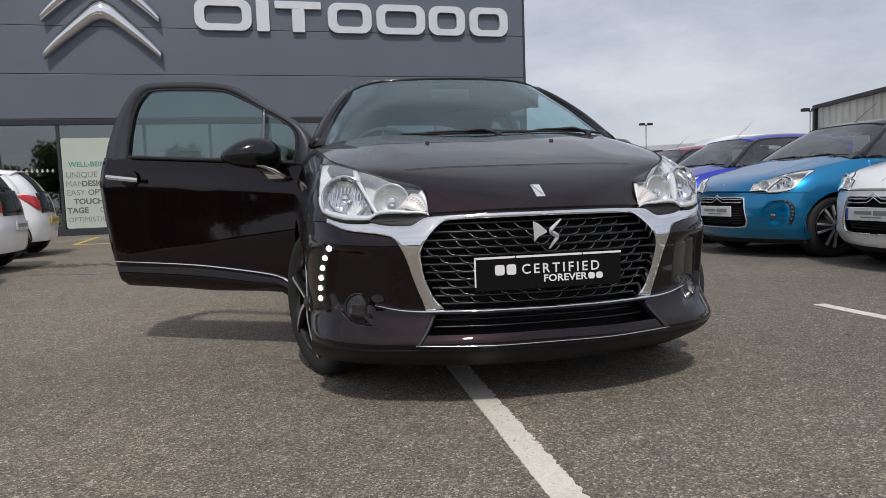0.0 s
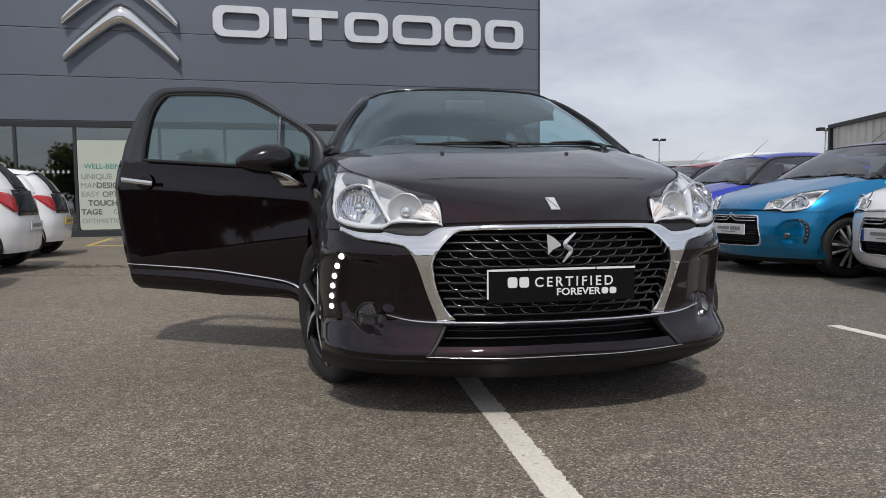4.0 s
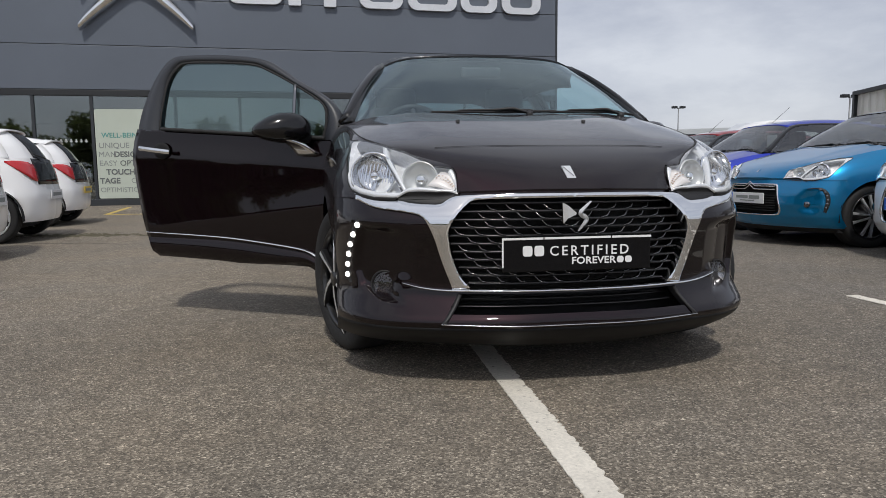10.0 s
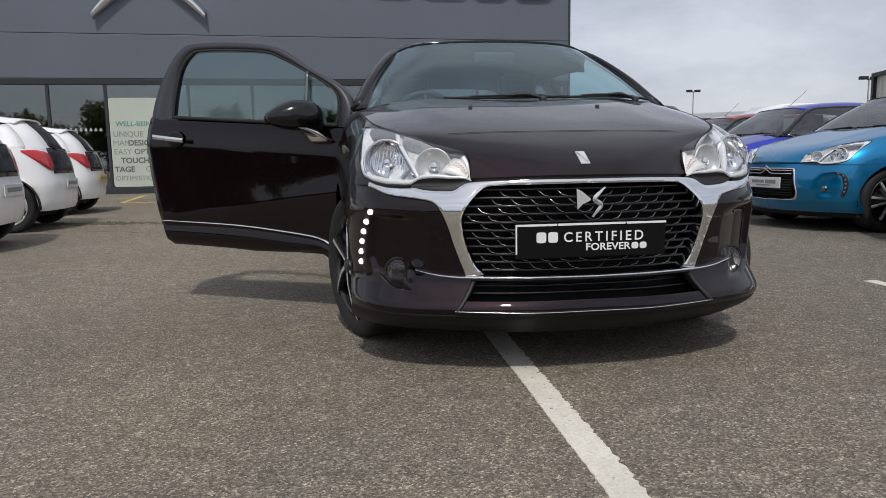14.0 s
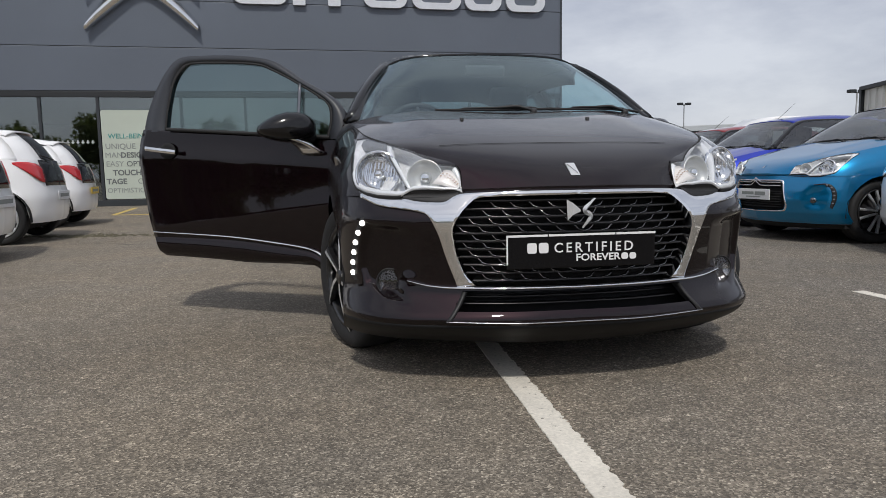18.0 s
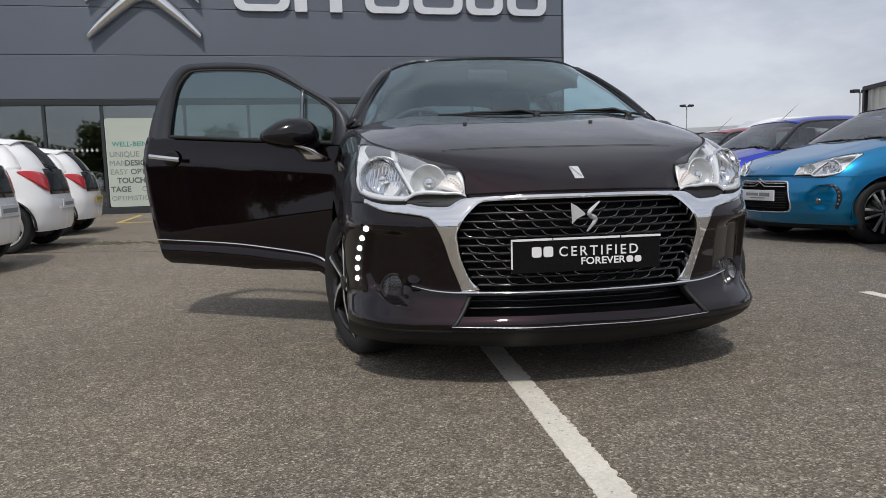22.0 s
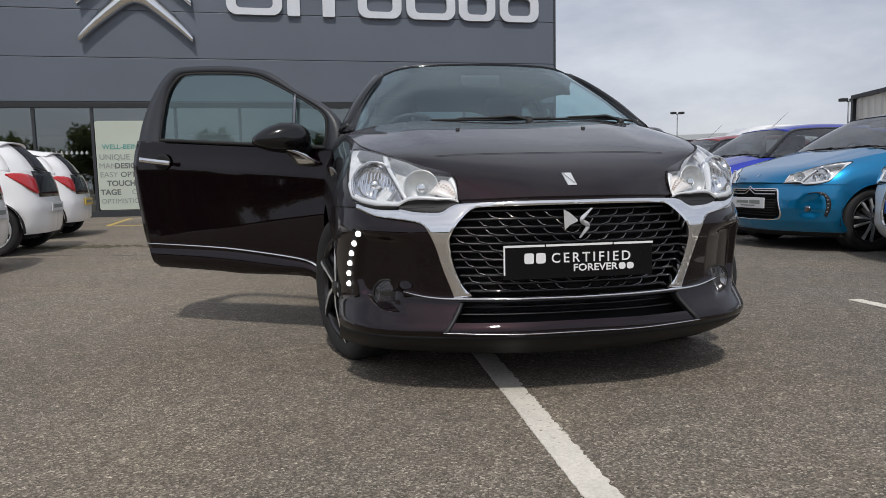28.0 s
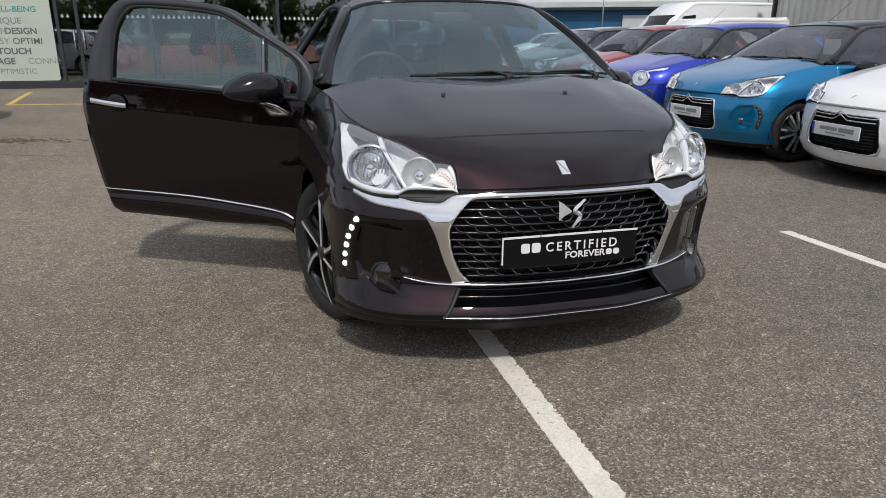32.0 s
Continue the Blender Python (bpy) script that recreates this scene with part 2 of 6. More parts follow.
SATIN = material("satin_chrome", (0.62, 0.62, 0.63), 0.22, 1.0)
DARKCHROME = material("dark_chrome", (0.34, 0.34, 0.35), 0.2, 1.0)
GUN = material("gunmetal", (0.24, 0.24, 0.25), 0.22, 1.0)
ALLOY = material("alloy", (0.78, 0.79, 0.80), 0.3, 0.7, grain=0.05)
RIM_BLACK = material("rim_black", (0.010, 0.010, 0.011), 0.3, 0.0, 0.4)
BOWL = material("lamp_reflector", (0.85, 0.86, 0.88), 0.12, 1.0)
HOUSING = material("lamp_housing", (0.80, 0.81, 0.82), 0.3, 0.25, grain=0.1, scale=90)
LIGHTGUIDE = material("silver_rim", (0.88, 0.89, 0.90), 0.28, 0.35)
SHROUD = material("lamp_shroud", (0.20, 0.21, 0.22), 0.35, 0.3)
BOWL_GREY = material("grey_reflector", (0.58, 0.59, 0.58), 0.32, 0.5)
AMBER_DEEP = material("amber_prism", (0.62, 0.46, 0.36), 0.25, 0.0, 1.0)
AMBER = material("amber_lens", (0.80, 0.76, 0.73), 0.2, 0.0, 1.0)
LED = material("led_lamp", (1, 1, 1), 0.3, emit=(1.0, 0.97, 0.9, 2.6))
TAIL = material("tail_lamp", (0.52, 0.010, 0.014), 0.15, 0.0, 1.0)
GLASS = pane_glass("car_glass", (0.68, 0.84, 0.87), 0.17, (0.82, 0.97, 1.0))
DOORGLASS = pane_glass("door_glass", (0.54, 0.68, 0.66), 0.135, (0.82, 1.0, 0.98))
DARKGLASS = pane_glass("tinted_car_glass", (0.50, 0.55, 0.56), 0.14)
LENS = pane_glass("lamp_lens", (0.95, 0.96, 0.97), 0.07)
SHOPGLASS = pane_glass("shop_glass", (0.66, 0.69, 0.68), 0.16, (0.9, 0.97, 1.0))
SEAT = material("dark_cloth", (0.03, 0.03, 0.032), 0.85, grain=0.3, scale=200, bump=0.001)
PLATE_BLACK = material("plate_black", (0.004, 0.004, 0.005), 0.12, spec=0.3)
PLATE_WHITE = material("plate_white", (0.72, 0.73, 0.74), 0.35, grain=0.04)
PLATE_YELLOW = material("plate_yellow", (0.68, 0.5, 0.09), 0.35, grain=0.04)
PLATE_BLUE = material("plate_blue", (0.02, 0.1, 0.45), 0.35)
INK = material("ink", (0.13, 0.14, 0.14), 0.6)
TAR = material("tar", (0.035, 0.033, 0.03), 0.7, grain=0.3, scale=80, bump=0.002)
SOIL = material("soil_and_moss", (0.09, 0.08, 0.05), 0.95, grain=0.4, scale=90, bump=0.004)
INK_PALE = material("ink_pale", (0.25, 0.27, 0.26), 0.6)
INK_GREEN = material("ink_green", (0.06, 0.28, 0.26), 0.6)
TEXT = material("plate_lettering", (0.8, 0.8, 0.8), 0.4)
CLAD = material("grey_cladding", (0.119, 0.138, 0.170), 0.42, 0.15, grain=0.03, scale=80, stain=0.06, stain_scale=0.4)
SEAM = material("cladding_seam", (0.05, 0.054, 0.06), 0.6)
FRAME = material("dark_aluminium", (0.045, 0.05, 0.056), 0.4, 0.3, grain=0.06)
SIGN = material("sign_metal", (0.74, 0.75, 0.76), 0.28, 0.55, grain=0.03, stain=0.05)
POSTER = material("poster", (0.48, 0.53, 0.46), 0.5, stain=0.05, stain_scale=1.2)
DOTS = material("white_decal", (0.46, 0.48, 0.48), 0.5)
STEEL = material("profiled_steel", (0.66, 0.65, 0.60), 0.5, 0.0, grain=0.05, stain=0.12, stain_scale=0.5)
POST = material("galvanised_steel", (0.22, 0.23, 0.24), 0.5, 0.4, grain=0.08)
TRIM = material("dark_trim", (0.018, 0.02, 0.023), 0.5)
STEEL_GREY = material("grey_steel_sheet", (0.22, 0.21, 0.19), 0.5, 0.1, grain=0.05, stain=0.12, stain_scale=0.5)
BLUEWALL = material("blue_cladding", (0.012, 0.09, 0.19), 0.5, grain=0.05, stain=0.12, stain_scale=0.3)
ROOF = material("grey_roof", (0.52, 0.55, 0.57), 0.6, stain=0.12, stain_scale=0.3)
# floor and plaster colours darkened to stand in for the showroom's dim interior
TILE = material("showroom_floor_dimmed", (0.12, 0.12, 0.12), 0.35, stain=0.08)
PLASTER = material("inner_wall_dimmed", (0.10, 0.095, 0.088), 0.8, stain=0.06)
REDCLOTH = material("red_upholstery", (0.5, 0.035, 0.03), 0.6, stain=0.1)
TEAL = material("teal_panel", (0.04, 0.2, 0.24), 0.5, stain=0.05)
BARK = material("bark", (0.07, 0.05, 0.04), 0.9, grain=0.3, scale=30, bump=0.01)
LEAF = material("leaves", (0.11, 0.125, 0.055), 0.7, grain=0.4, scale=3)
leaf_nodes, leaf_links = LEAF.node_tree.nodes, LEAF.node_tree.links
glow, blend = leaf_nodes.new("ShaderNodeBsdfTranslucent"), leaf_nodes.new("ShaderNodeMixShader")
glow.inputs["Color"].default_value = (0.16, 0.19, 0.06, 1)
leaf_links.new(leaf_nodes["Principled BSDF"].outputs[0], blend.inputs[1]), leaf_links.new(glow.outputs[0], blend.inputs[2])
leaf_links.new(blend.outputs[0], leaf_nodes["Material Output"].inputs["Surface"])


# ---- building helpers ----
def part(name, bm, mat, parent=None, label="", smooth=None):
    """Links a bmesh as one mesh object under a thing or a part."""
    me = bpy.data.meshes.new(name)
    bmesh.ops.recalc_face_normals(bm, faces=bm.faces) if smooth != "keep" else None
    bm.to_mesh(me)
    bm.free()
    for m in (mat if isinstance(mat, (list, tuple)) else (mat,)):
        me.materials.append(m)
    if smooth:
        me.shade_smooth()
    ob = new(name, me)
    ob.parent = parent
    return tagged(ob, label=label)


def thing(name, m, label, category, group="", kind=""):
    e = new(name)
    e.matrix_world = m
    e.empty_display_size = 0.2
    return tagged(e, label, category, group, kind)


def box(x0, x1, y0, y1, z0, z1, bevel=0.0, bm=None):
    own = bm or bmesh.new()
    made = bmesh.ops.create_cube(own, size=1)["verts"]
    for v in made:
        v.co = Vector((x0 + (v.co.x + 0.5) * (x1 - x0), y0 + (v.co.y + 0.5) * (y1 - y0), z0 + (v.co.z + 0.5) * (z1 - z0)))
    if bevel:
        edges = list({e for v in made for e in v.link_edges})
        bmesh.ops.bevel(own, geom=edges, offset=bevel, segments=2, affect="EDGES", profile=0.6)
    return own


def tube(a, b, r0, r1=None, seg=12, bm=None, caps=True):
    own = bm or bmesh.new()
    a, b = Vector(a), Vector(b)
    m = Matrix.Translation((a + b) / 2) @ (b - a).to_track_quat("Z", "Y").to_matrix().to_4x4()
    bmesh.ops.create_cone(own, cap_ends=caps, segments=seg, radius1=r0, radius2=r0 if r1 is None else r1, depth=(b - a).length, matrix=m)
    return own


def curve_through(pts, n):
    """n points spaced evenly on a smooth curve through pts."""
    p = np.array(pts, float)
    q = np.vstack([2 * p[0] - p[1], p, 2 * p[-1] - p[-2]])
    out = []
    for i in range(1, len(q) - 2):
        for s in np.linspace(0, 1, 24, endpoint=False):
            a, b, c, d = q[i - 1], q[i], q[i + 1], q[i + 2]
            out.append(0.5 * (2 * b + (c - a) * s + (2 * a - 5 * b + 4 * c - d) * s ** 2 + (3 * b - a - 3 * c + d) * s ** 3))
    out.append(p[-1])
    out = np.array(out)
    run = np.concatenate([[0], np.cumsum(np.linalg.norm(np.diff(out, axis=0), axis=1))])
    return np.stack([np.interp(np.linspace(0, run[-1], n), run, out[:, k]) for k in range(p.shape[1])], 1)


def sheet(rows, bm=None, thick=0.0, close=False):
    """A surface through a grid of points, given as rows; thick gives it an inner skin."""
    own = bm or bmesh.new()
    vs = [[own.verts.new(Vector(p)) for p in r] for r in rows]
    faces = []
    for i in range(len(vs) - 1):
        w = len(vs[i])
        for j in range(w if close else w - 1):
            faces.append(own.faces.new((vs[i][j], vs[i][(j + 1) % w], vs[i + 1][(j + 1) % w], vs[i + 1][j])))
    if thick:
        bmesh.ops.recalc_face_normals(own, faces=faces)
        bmesh.ops.solidify(own, geom=faces, thickness=thick)
    return own


def patch(rows, nu, nv):
    """A smooth surface through a coarse grid of points, refined to nu by nv."""
    across = [curve_through(r, nv) for r in rows]
    return np.array([curve_through([a[j] for a in across], nu) for j in range(nv)]).transpose(1, 0, 2)


def plate(pts, thick, bm=None, axis=1):
    """A flat plate with outline pts (x, z), from y = 0 back to y = thick."""
    own = bm or bmesh.new()
    front = [own.verts.new((x, 0, z)) for x, z in pts]
    f = own.faces.new(front)
    if thick:
        r = bmesh.ops.extrude_face_region(own, geom=[f])
        bmesh.ops.translate(own, verts=[v for v in r["geom"] if isinstance(v, bmesh.types.BMVert)], vec=(0, thick, 0))
    return own


def ring(outer, inner, thick, bm=None):
    """A flat frame between two outlines (x, z) of equally many points."""
    own = bm or bmesh.new()
    n = len(outer)
    a, b, c, d = ([own.verts.new((x, y, z)) for x, z in o] for o, y in ((outer, 0), (inner, 0), (outer, thick), (inner, thick)))
    for i in range(n):
        j = (i + 1) % n
        for q in ((a[i], a[j], b[j], b[i]), (c[j], c[i], d[i], d[j]), (a[j], a[i], c[i], c[j]), (b[i], b[j], d[j], d[i])):
            own.faces.new(q)
    return own


def rounded(x0, x1, z0, z1, r, n=5):
    out = []
    for cx, cz, a0 in ((x1 - r, z1 - r, 0), (x0 + r, z1 - r, 90), (x0 + r, z0 + r, 180), (x1 - r, z0 + r, 270)):
        out += [(cx + r * math.cos(radians(a0 + 90 * k / n)), cz + r * math.sin(radians(a0 + 90 * k / n))) for k in range(n + 1)]
    return out


def lathe(profile, seg=40, bm=None, m=None):
    """Turns a profile of (radius, along) round the x axis."""
    rows = []
    for k in range(seg):
        a = 2 * math.pi * k / seg
        rows.append([(x, r * math.cos(a), r * math.sin(a)) for r, x in profile])
    rows.append(rows[0])
    own = bm or bmesh.new()
    before = len(own.verts)
    sheet(rows, own)
    own.verts.ensure_lookup_table()
    made = list(own.verts)[before:]
    if m:
        bmesh.ops.transform(own, matrix=m, verts=made)
    bmesh.ops.remove_doubles(own, verts=made, dist=1e-5)
    return own


def lettering(name, body, size, mat, parent, m, bold=0.0, wide=1.0, align="LEFT"):
    """Flat raised words in the built-in font, as a mesh."""
    cu = bpy.data.curves.new(name, "FONT")
    cu.body, cu.size, cu.extrude, cu.offset, cu.align_x, cu.space_character = body, size, 0.0008, bold, align, wide
    cu.resolution_u = 4
    tmp = bpy.data.objects.new(name, cu)
    scene.collection.objects.link(tmp)
    me = bpy.data.meshes.new_from_object(tmp.evaluated_get(bpy.context.evaluated_depsgraph_get()))
    bpy.data.objects.remove(tmp)
    bpy.data.curves.remove(cu)
    me.materials.clear()
    me.materials.append(mat)
    ob = new(name, me)
    ob.parent = parent
    ob.matrix_local = m
    return ob


# ---- the small hatchback: shape ----
# x to the car's left, y from the nose backwards, z up
HALF = [(0, 0.022), (0.2, 0.033), (0.36, 0.070), (0.5, 0.12), (0.62, 0.175), (0.72, 0.26), (0.785, 0.37), (0.82, 0.50), (0.84, 0.66), (0.85, 0.85),
        (0.857, 1.3), (0.857, 2.3), (0.85, 2.9), (0.83, 3.3), (0.77, 3.62), (0.64, 3.83), (0.36, 3.93), (0, 3.95)]
OUT = curve_through(HALF, 500)
NOSE = OUT[OUT[:, 1] < 1.0]
SIDE = OUT[(OUT[:, 1] > 0.3) & (OUT[:, 1] < 3.4)]
AXLES, AXLE_Z, ARCH = (0.74, 3.20), 0.308, 0.345
NOSE_IN = [(0.14, 0.05), (0.165, 0.01), (0.195, -0.025), (0.232, -0.047), (0.248, -0.048), (0.285, -0.026), (0.325, -0.004), (0.36, 0.0), (0.46, -0.007), (0.54, -0.017), (0.578, -0.019), (0.60, -0.014), (0.63, -0.002), (0.665, 0.013)]
SIDE_IN = [(0.14, 0.07), (0.2, 0.025), (0.3, 0.012), (0.45, 0.0), (0.6, 0.0), (0.66, 0.006), (0.8, 0.028), (0.98, 0.085)]


NOSE_Z, NOSE_BACK = np.linspace(0.10, 0.70, 301), np.zeros(301)


def set_nose(profile):
    """The front's upright profile, with its folds eased."""
    raw = np.interp(NOSE_Z, [a for a, b in profile], [b for a, b in profile])
    for _ in range(2):
        raw = np.convolve(np.pad(raw, 5, mode="edge"), np.ones(11) / 11, mode="valid")
    NOSE_BACK[:] = raw


set_nose(NOSE_IN)


def along(table, v):
    return float(np.interp(v, [a for a, b in table], [b for a, b in table]))


def edge_distance(u, z, poly):
    """Distance to the outline, positive inside."""
    inside, best = False, 9.0
    for i in range(len(poly)):
        (ax, az), (bx, bz) = poly[i - 1], poly[i]
        if (az > z) != (bz > z) and u < (bx - ax) * (z - az) / (bz - az) + ax:
            inside = not inside
        k = max(0, min(1, ((u - ax) * (bx - ax) + (z - az) * (bz - az)) / ((bx - ax) ** 2 + (bz - az) ** 2 + 1e-12)))
        best = min(best, math.hypot(u - ax - k * (bx - ax), z - az - k * (bz - az)))
    return best if inside else -best


POD = [(0.722, 0.578), (0.63, 0.572), (0.54, 0.557), (0.457, 0.528), (0.425, 0.445), (0.405, 0.378), (0.48, 0.360), (0.568, 0.372), (0.585, 0.335), (0.558, 0.286), (0.65, 0.296), (0.722, 0.338), (0.742, 0.40), (0.738, 0.48)]
GRILLE = [(0, 0.659), (0.15, 0.658), (0.29, 0.656), (0.345, 0.649), (0.386, 0.616), (0.411, 0.585), (0.425, 0.553), (0.424, 0.52), (0.416, 0.475), (0.403, 0.435), (0.382, 0.389), (0.352, 0.356), (0.30, 0.352), (0.15, 0.350), (0, 0.349)]
SURROUND_TOP = [(0, 0.673), (0.20, 0.673), (0.37, 0.668), (0.412, 0.659), (0.446, 0.640), (0.49, 0.639), (0.54, 0.643), (0.575, 0.651), (0.625, 0.651), (0.68, 0.660), (0.722, 0.676)]
SURROUND_LOW = [(0.720, 0.656), (0.664, 0.630), (0.608, 0.621), (0.553, 0.613), (0.512, 0.601), (0.491, 0.572), (0.476, 0.540), (0.463, 0.505), (0.452, 0.468), (0.436, 0.422), (0.418, 0.375), (0.410, 0.350)]
INTAKE = [(0, 0.334), (0.392, 0.331), (0.414, 0.296), (0.428, 0.275), (0, 0.272)]


def nose_y(u, z, pods=True):
    y = float(np.interp(abs(u), NOSE[:, 0], NOSE[:, 1])) + float(np.interp(z, NOSE_Z, NOSE_BACK)) * (1 + abs(u))
    if pods:
        d = edge_distance(abs(u), z, POD if pods is True else pods)
        if d > 0:
            deep, ramp = (0.034, 0.038) if pods is True else (0.024, 0.085)
            k = min(1, d / ramp)
            y += deep * k * k * (3 - 2 * k) * min(1, max(0.0, (abs(u) - 0.53) / 0.09))
    return y


def on_nose(u, z, off=0.0, pods=False):
    """A point on the front, off metres proud of it."""
    y, e = nose_y(u, z, pods), 0.01
    n = Vector(((nose_y(u + e, z, pods) - nose_y(u - e, z, pods)) / (2 * e), -1, 0)).normalized()
    return Vector((u, y, z)) + n * off


SHOULDER_Q = [(0.385, 0.082), (0.5, 0.12), (0.6, 0.165), (0.70, 0.24), (0.785, 0.37), (0.827, 0.55), (0.848, 0.85), (0.853, 1.10)]
SHOULDER_E = [(0.385, 0.12, 0.682), (0.39, 0.165, 0.76), (0.49, 0.25, 0.80), (0.61, 0.355, 0.845), (0.69, 0.54, 0.885), (0.725, 0.78, 0.935), (0.75, 0.95, 0.962), (0.768, 1.10, 0.972)]


def smooth_nodes(nodes, k):
    i = int(min(max(math.floor(k), 0), len(nodes) - 2))
    s = k - i
    p = [np.array(nodes[min(max(i + d, 0), len(nodes) - 1)], float) for d in (-1, 0, 1, 2)]
    return 0.5 * (2 * p[1] + (p[2] - p[0]) * s + (2 * p[0] - 5 * p[1] + 4 * p[2] - p[3]) * s ** 2 + (3 * p[1] - p[0] - 3 * p[2] + p[3]) * s ** 3)


def shoulder(k, w, off=0.0, side=1):
    """The surface between the waist of the wing and the bonnet's edge: k from the lamp's tip backwards, w from below to above."""
    q, e = smooth_nodes(SHOULDER_Q, k), smooth_nodes(SHOULDER_E, k)
    q = Vector((q[0], q[1], 0.66))
    e = Vector(e)
    t = smooth_nodes(SHOULDER_Q, k + 0.1) - smooth_nodes(SHOULDER_Q, k - 0.1)
    n = Vector((t[1], -t[0], 0)).normalized()
    up = (e - q).normalized()
    n = (n - up * n.dot(up)).normalized()
    b = (0.018 + 0.012 * min(1, k / 3)) * min(1, 0.2 + 0.8 * max(0, k) / 1.4)
    mid = (q + e) / 2 + n * b * 2
    p = q * (1 - w) ** 2 + mid * 2 * w * (1 - w) + e * w * w + n * off
    return Vector((p.x * side, p.y, p.z))


def side_x(y, z):
    return float(np.interp(y, SIDE[:, 1], SIDE[:, 0])) - along(SIDE_IN, z)


def sill_z(y, low=0.19):
    for a in AXLES:
        if abs(y - a) < ARCH:
            low = max(low, AXLE_Z + math.sqrt(ARCH ** 2 - (y - a) ** 2))
    return low


REAR_IN = [(0.24, 0.03), (0.3, 0.0), (0.45, -0.015), (0.55, -0.015), (0.62, 0.0), (0.70, 0.02), (0.85, 0.05), (0.99, 0.10)]
REAR = OUT[OUT[:, 1] > 3.30]


def rear_point(q, z, off, side):
    """A point on the tail: q from the flank (0) to the middle (1)."""
    i = q * (len(REAR) - 1)
    x, y = (float(np.interp(i, range(len(REAR)), REAR[:, c])) for c in (0, 1))
    x2, y2 = (float(np.interp(min(i + 2, len(REAR) - 1), range(len(REAR)), REAR[:, c])) for c in (0, 1))
    x1, y1 = (float(np.interp(max(min(i, len(REAR) - 3) , 0), range(len(REAR)), REAR[:, c])) for c in (0, 1))
    n = Vector((y2 - y1, x1 - x2, 0)).normalized() if q < 0.98 else Vector((0, 1, 0))
    k = along(REAR_IN, z)
    z = max(z, sill_z(y))
    return Vector((side * (max(0, x * (1 - k * 0.8)) + n.x * off), 2.2 + (y - 2.2) * (1 - k * 0.6) + n.y * off, z))


def mirrored(pts):
    """A half row from the middle outwards, completed to the other side."""
    return [(-x, y, z) for x, y, z in reversed(pts[1:])] + list(pts)


BONNET = [[(0, 0.040, 0.688), (0.15, 0.045, 0.688), (0.30, 0.079, 0.684), (0.385, 0.115, 0.682)],
          [(0, 0.098, 0.745), (0.15, 0.104, 0.746), (0.29, 0.130, 0.752), (0.39, 0.165, 0.76)],
          [(0, 0.190, 0.800), (0.2, 0.198, 0.808), (0.37, 0.225, 0.812), (0.49, 0.25, 0.80)],
          [(0, 0.330, 0.850), (0.25, 0.338, 0.862), (0.47, 0.350, 0.864), (0.61, 0.355, 0.845)],
          [(0, 0.570, 0.916), (0.3, 0.572, 0.930), (0.54, 0.565, 0.927), (0.69, 0.54, 0.885)],
          [(0, 0.780, 0.966), (0.32, 0.780, 0.979), (0.57, 0.780, 0.974), (0.725, 0.78, 0.935)],
          [(0, 0.905, 0.994), (0.33, 0.905, 1.003), (0.59, 0.935, 0.999), (0.75, 0.95, 0.962)]]


def bonnet_surface(nu, nv):
    """The bonnet as one even swell, bent down to its own edges on either side."""
    raw = patch([mirrored(r) for r in BONNET], nu, nv)
    u, q = np.meshgrid(np.linspace(0, 1, nu), np.linspace(-1, 1, nv), indexing="ij")
    out = np.zeros_like(raw)
    for c in range(3):
        base = [u ** i * q ** (2 * j + (c == 0)) for i in range(5) for j in range(2)]
        m = np.stack([k.ravel() for k in base], 1)
        fit = np.linalg.lstsq(m, raw[:, :, c].ravel(), rcond=None)[0]
        f = (m @ fit).reshape(nu, nv)
        edge = 0.5 * (raw[:, -1, c] - f[:, -1]) + 0.5 * (raw[:, 0, c] - f[:, 0]) * (-1 if c == 0 else 1)
        f = f + np.abs(q) ** 7 * edge[:, None] * (np.sign(q) if c == 0 else 1)
        f = f + (1 - u) ** 8 * (raw[0, :, c] - f[0])[None, :]
        out[:, :, c] = f + u ** 10 * (raw[-1, :, c] - f[-1])[None, :]
    # raised middle with a soft fold on either side, fading towards the nose
    k = np.clip((np.abs(q) - 0.58) / 0.18, 0, 1)
    out[:, :, 2] += 0.010 * np.clip((u - 0.25) / 0.5, 0, 1) * (1 - k * k * (3 - 2 * k))
    return out


SCREEN = [[(0, 0.93, 0.995), (0.4, 0.94, 0.998), (0.60, 0.97, 0.992), (0.70, 1.02, 0.982)],
          [(0, 1.20, 1.192), (0.37, 1.21, 1.188), (0.55, 1.25, 1.172), (0.625, 1.30, 1.158)],
          [(0, 1.49, 1.362), (0.30, 1.50, 1.355), (0.44, 1.53, 1.340), (0.515, 1.565, 1.315)]]
TOP = [[(0, 1.49, 1.362), (0.30, 1.50, 1.355), (0.44, 1.53, 1.340), (0.515, 1.565, 1.315)],
       [(0, 1.80, 1.415), (0.33, 1.80, 1.408), (0.47, 1.80, 1.388), (0.525, 1.80, 1.355)],
       [(0, 2.30, 1.440), (0.35, 2.30, 1.430), (0.455, 2.30, 1.405), (0.51, 2.30, 1.365)],
       [(0, 2.95, 1.415), (0.35, 2.95, 1.406), (0.44, 2.95, 1.382), (0.49, 2.95, 1.340)],
       [(0, 3.50, 1.345), (0.33, 3.48, 1.338), (0.42, 3.45, 1.318), (0.47, 3.40, 1.280)]]
BELT = [(0.768, 1.10, 0.972), (0.785, 1.5, 0.968), (0.79, 2.2, 0.975), (0.785, 2.8, 1.0), (0.75, 3.3, 1.02)]
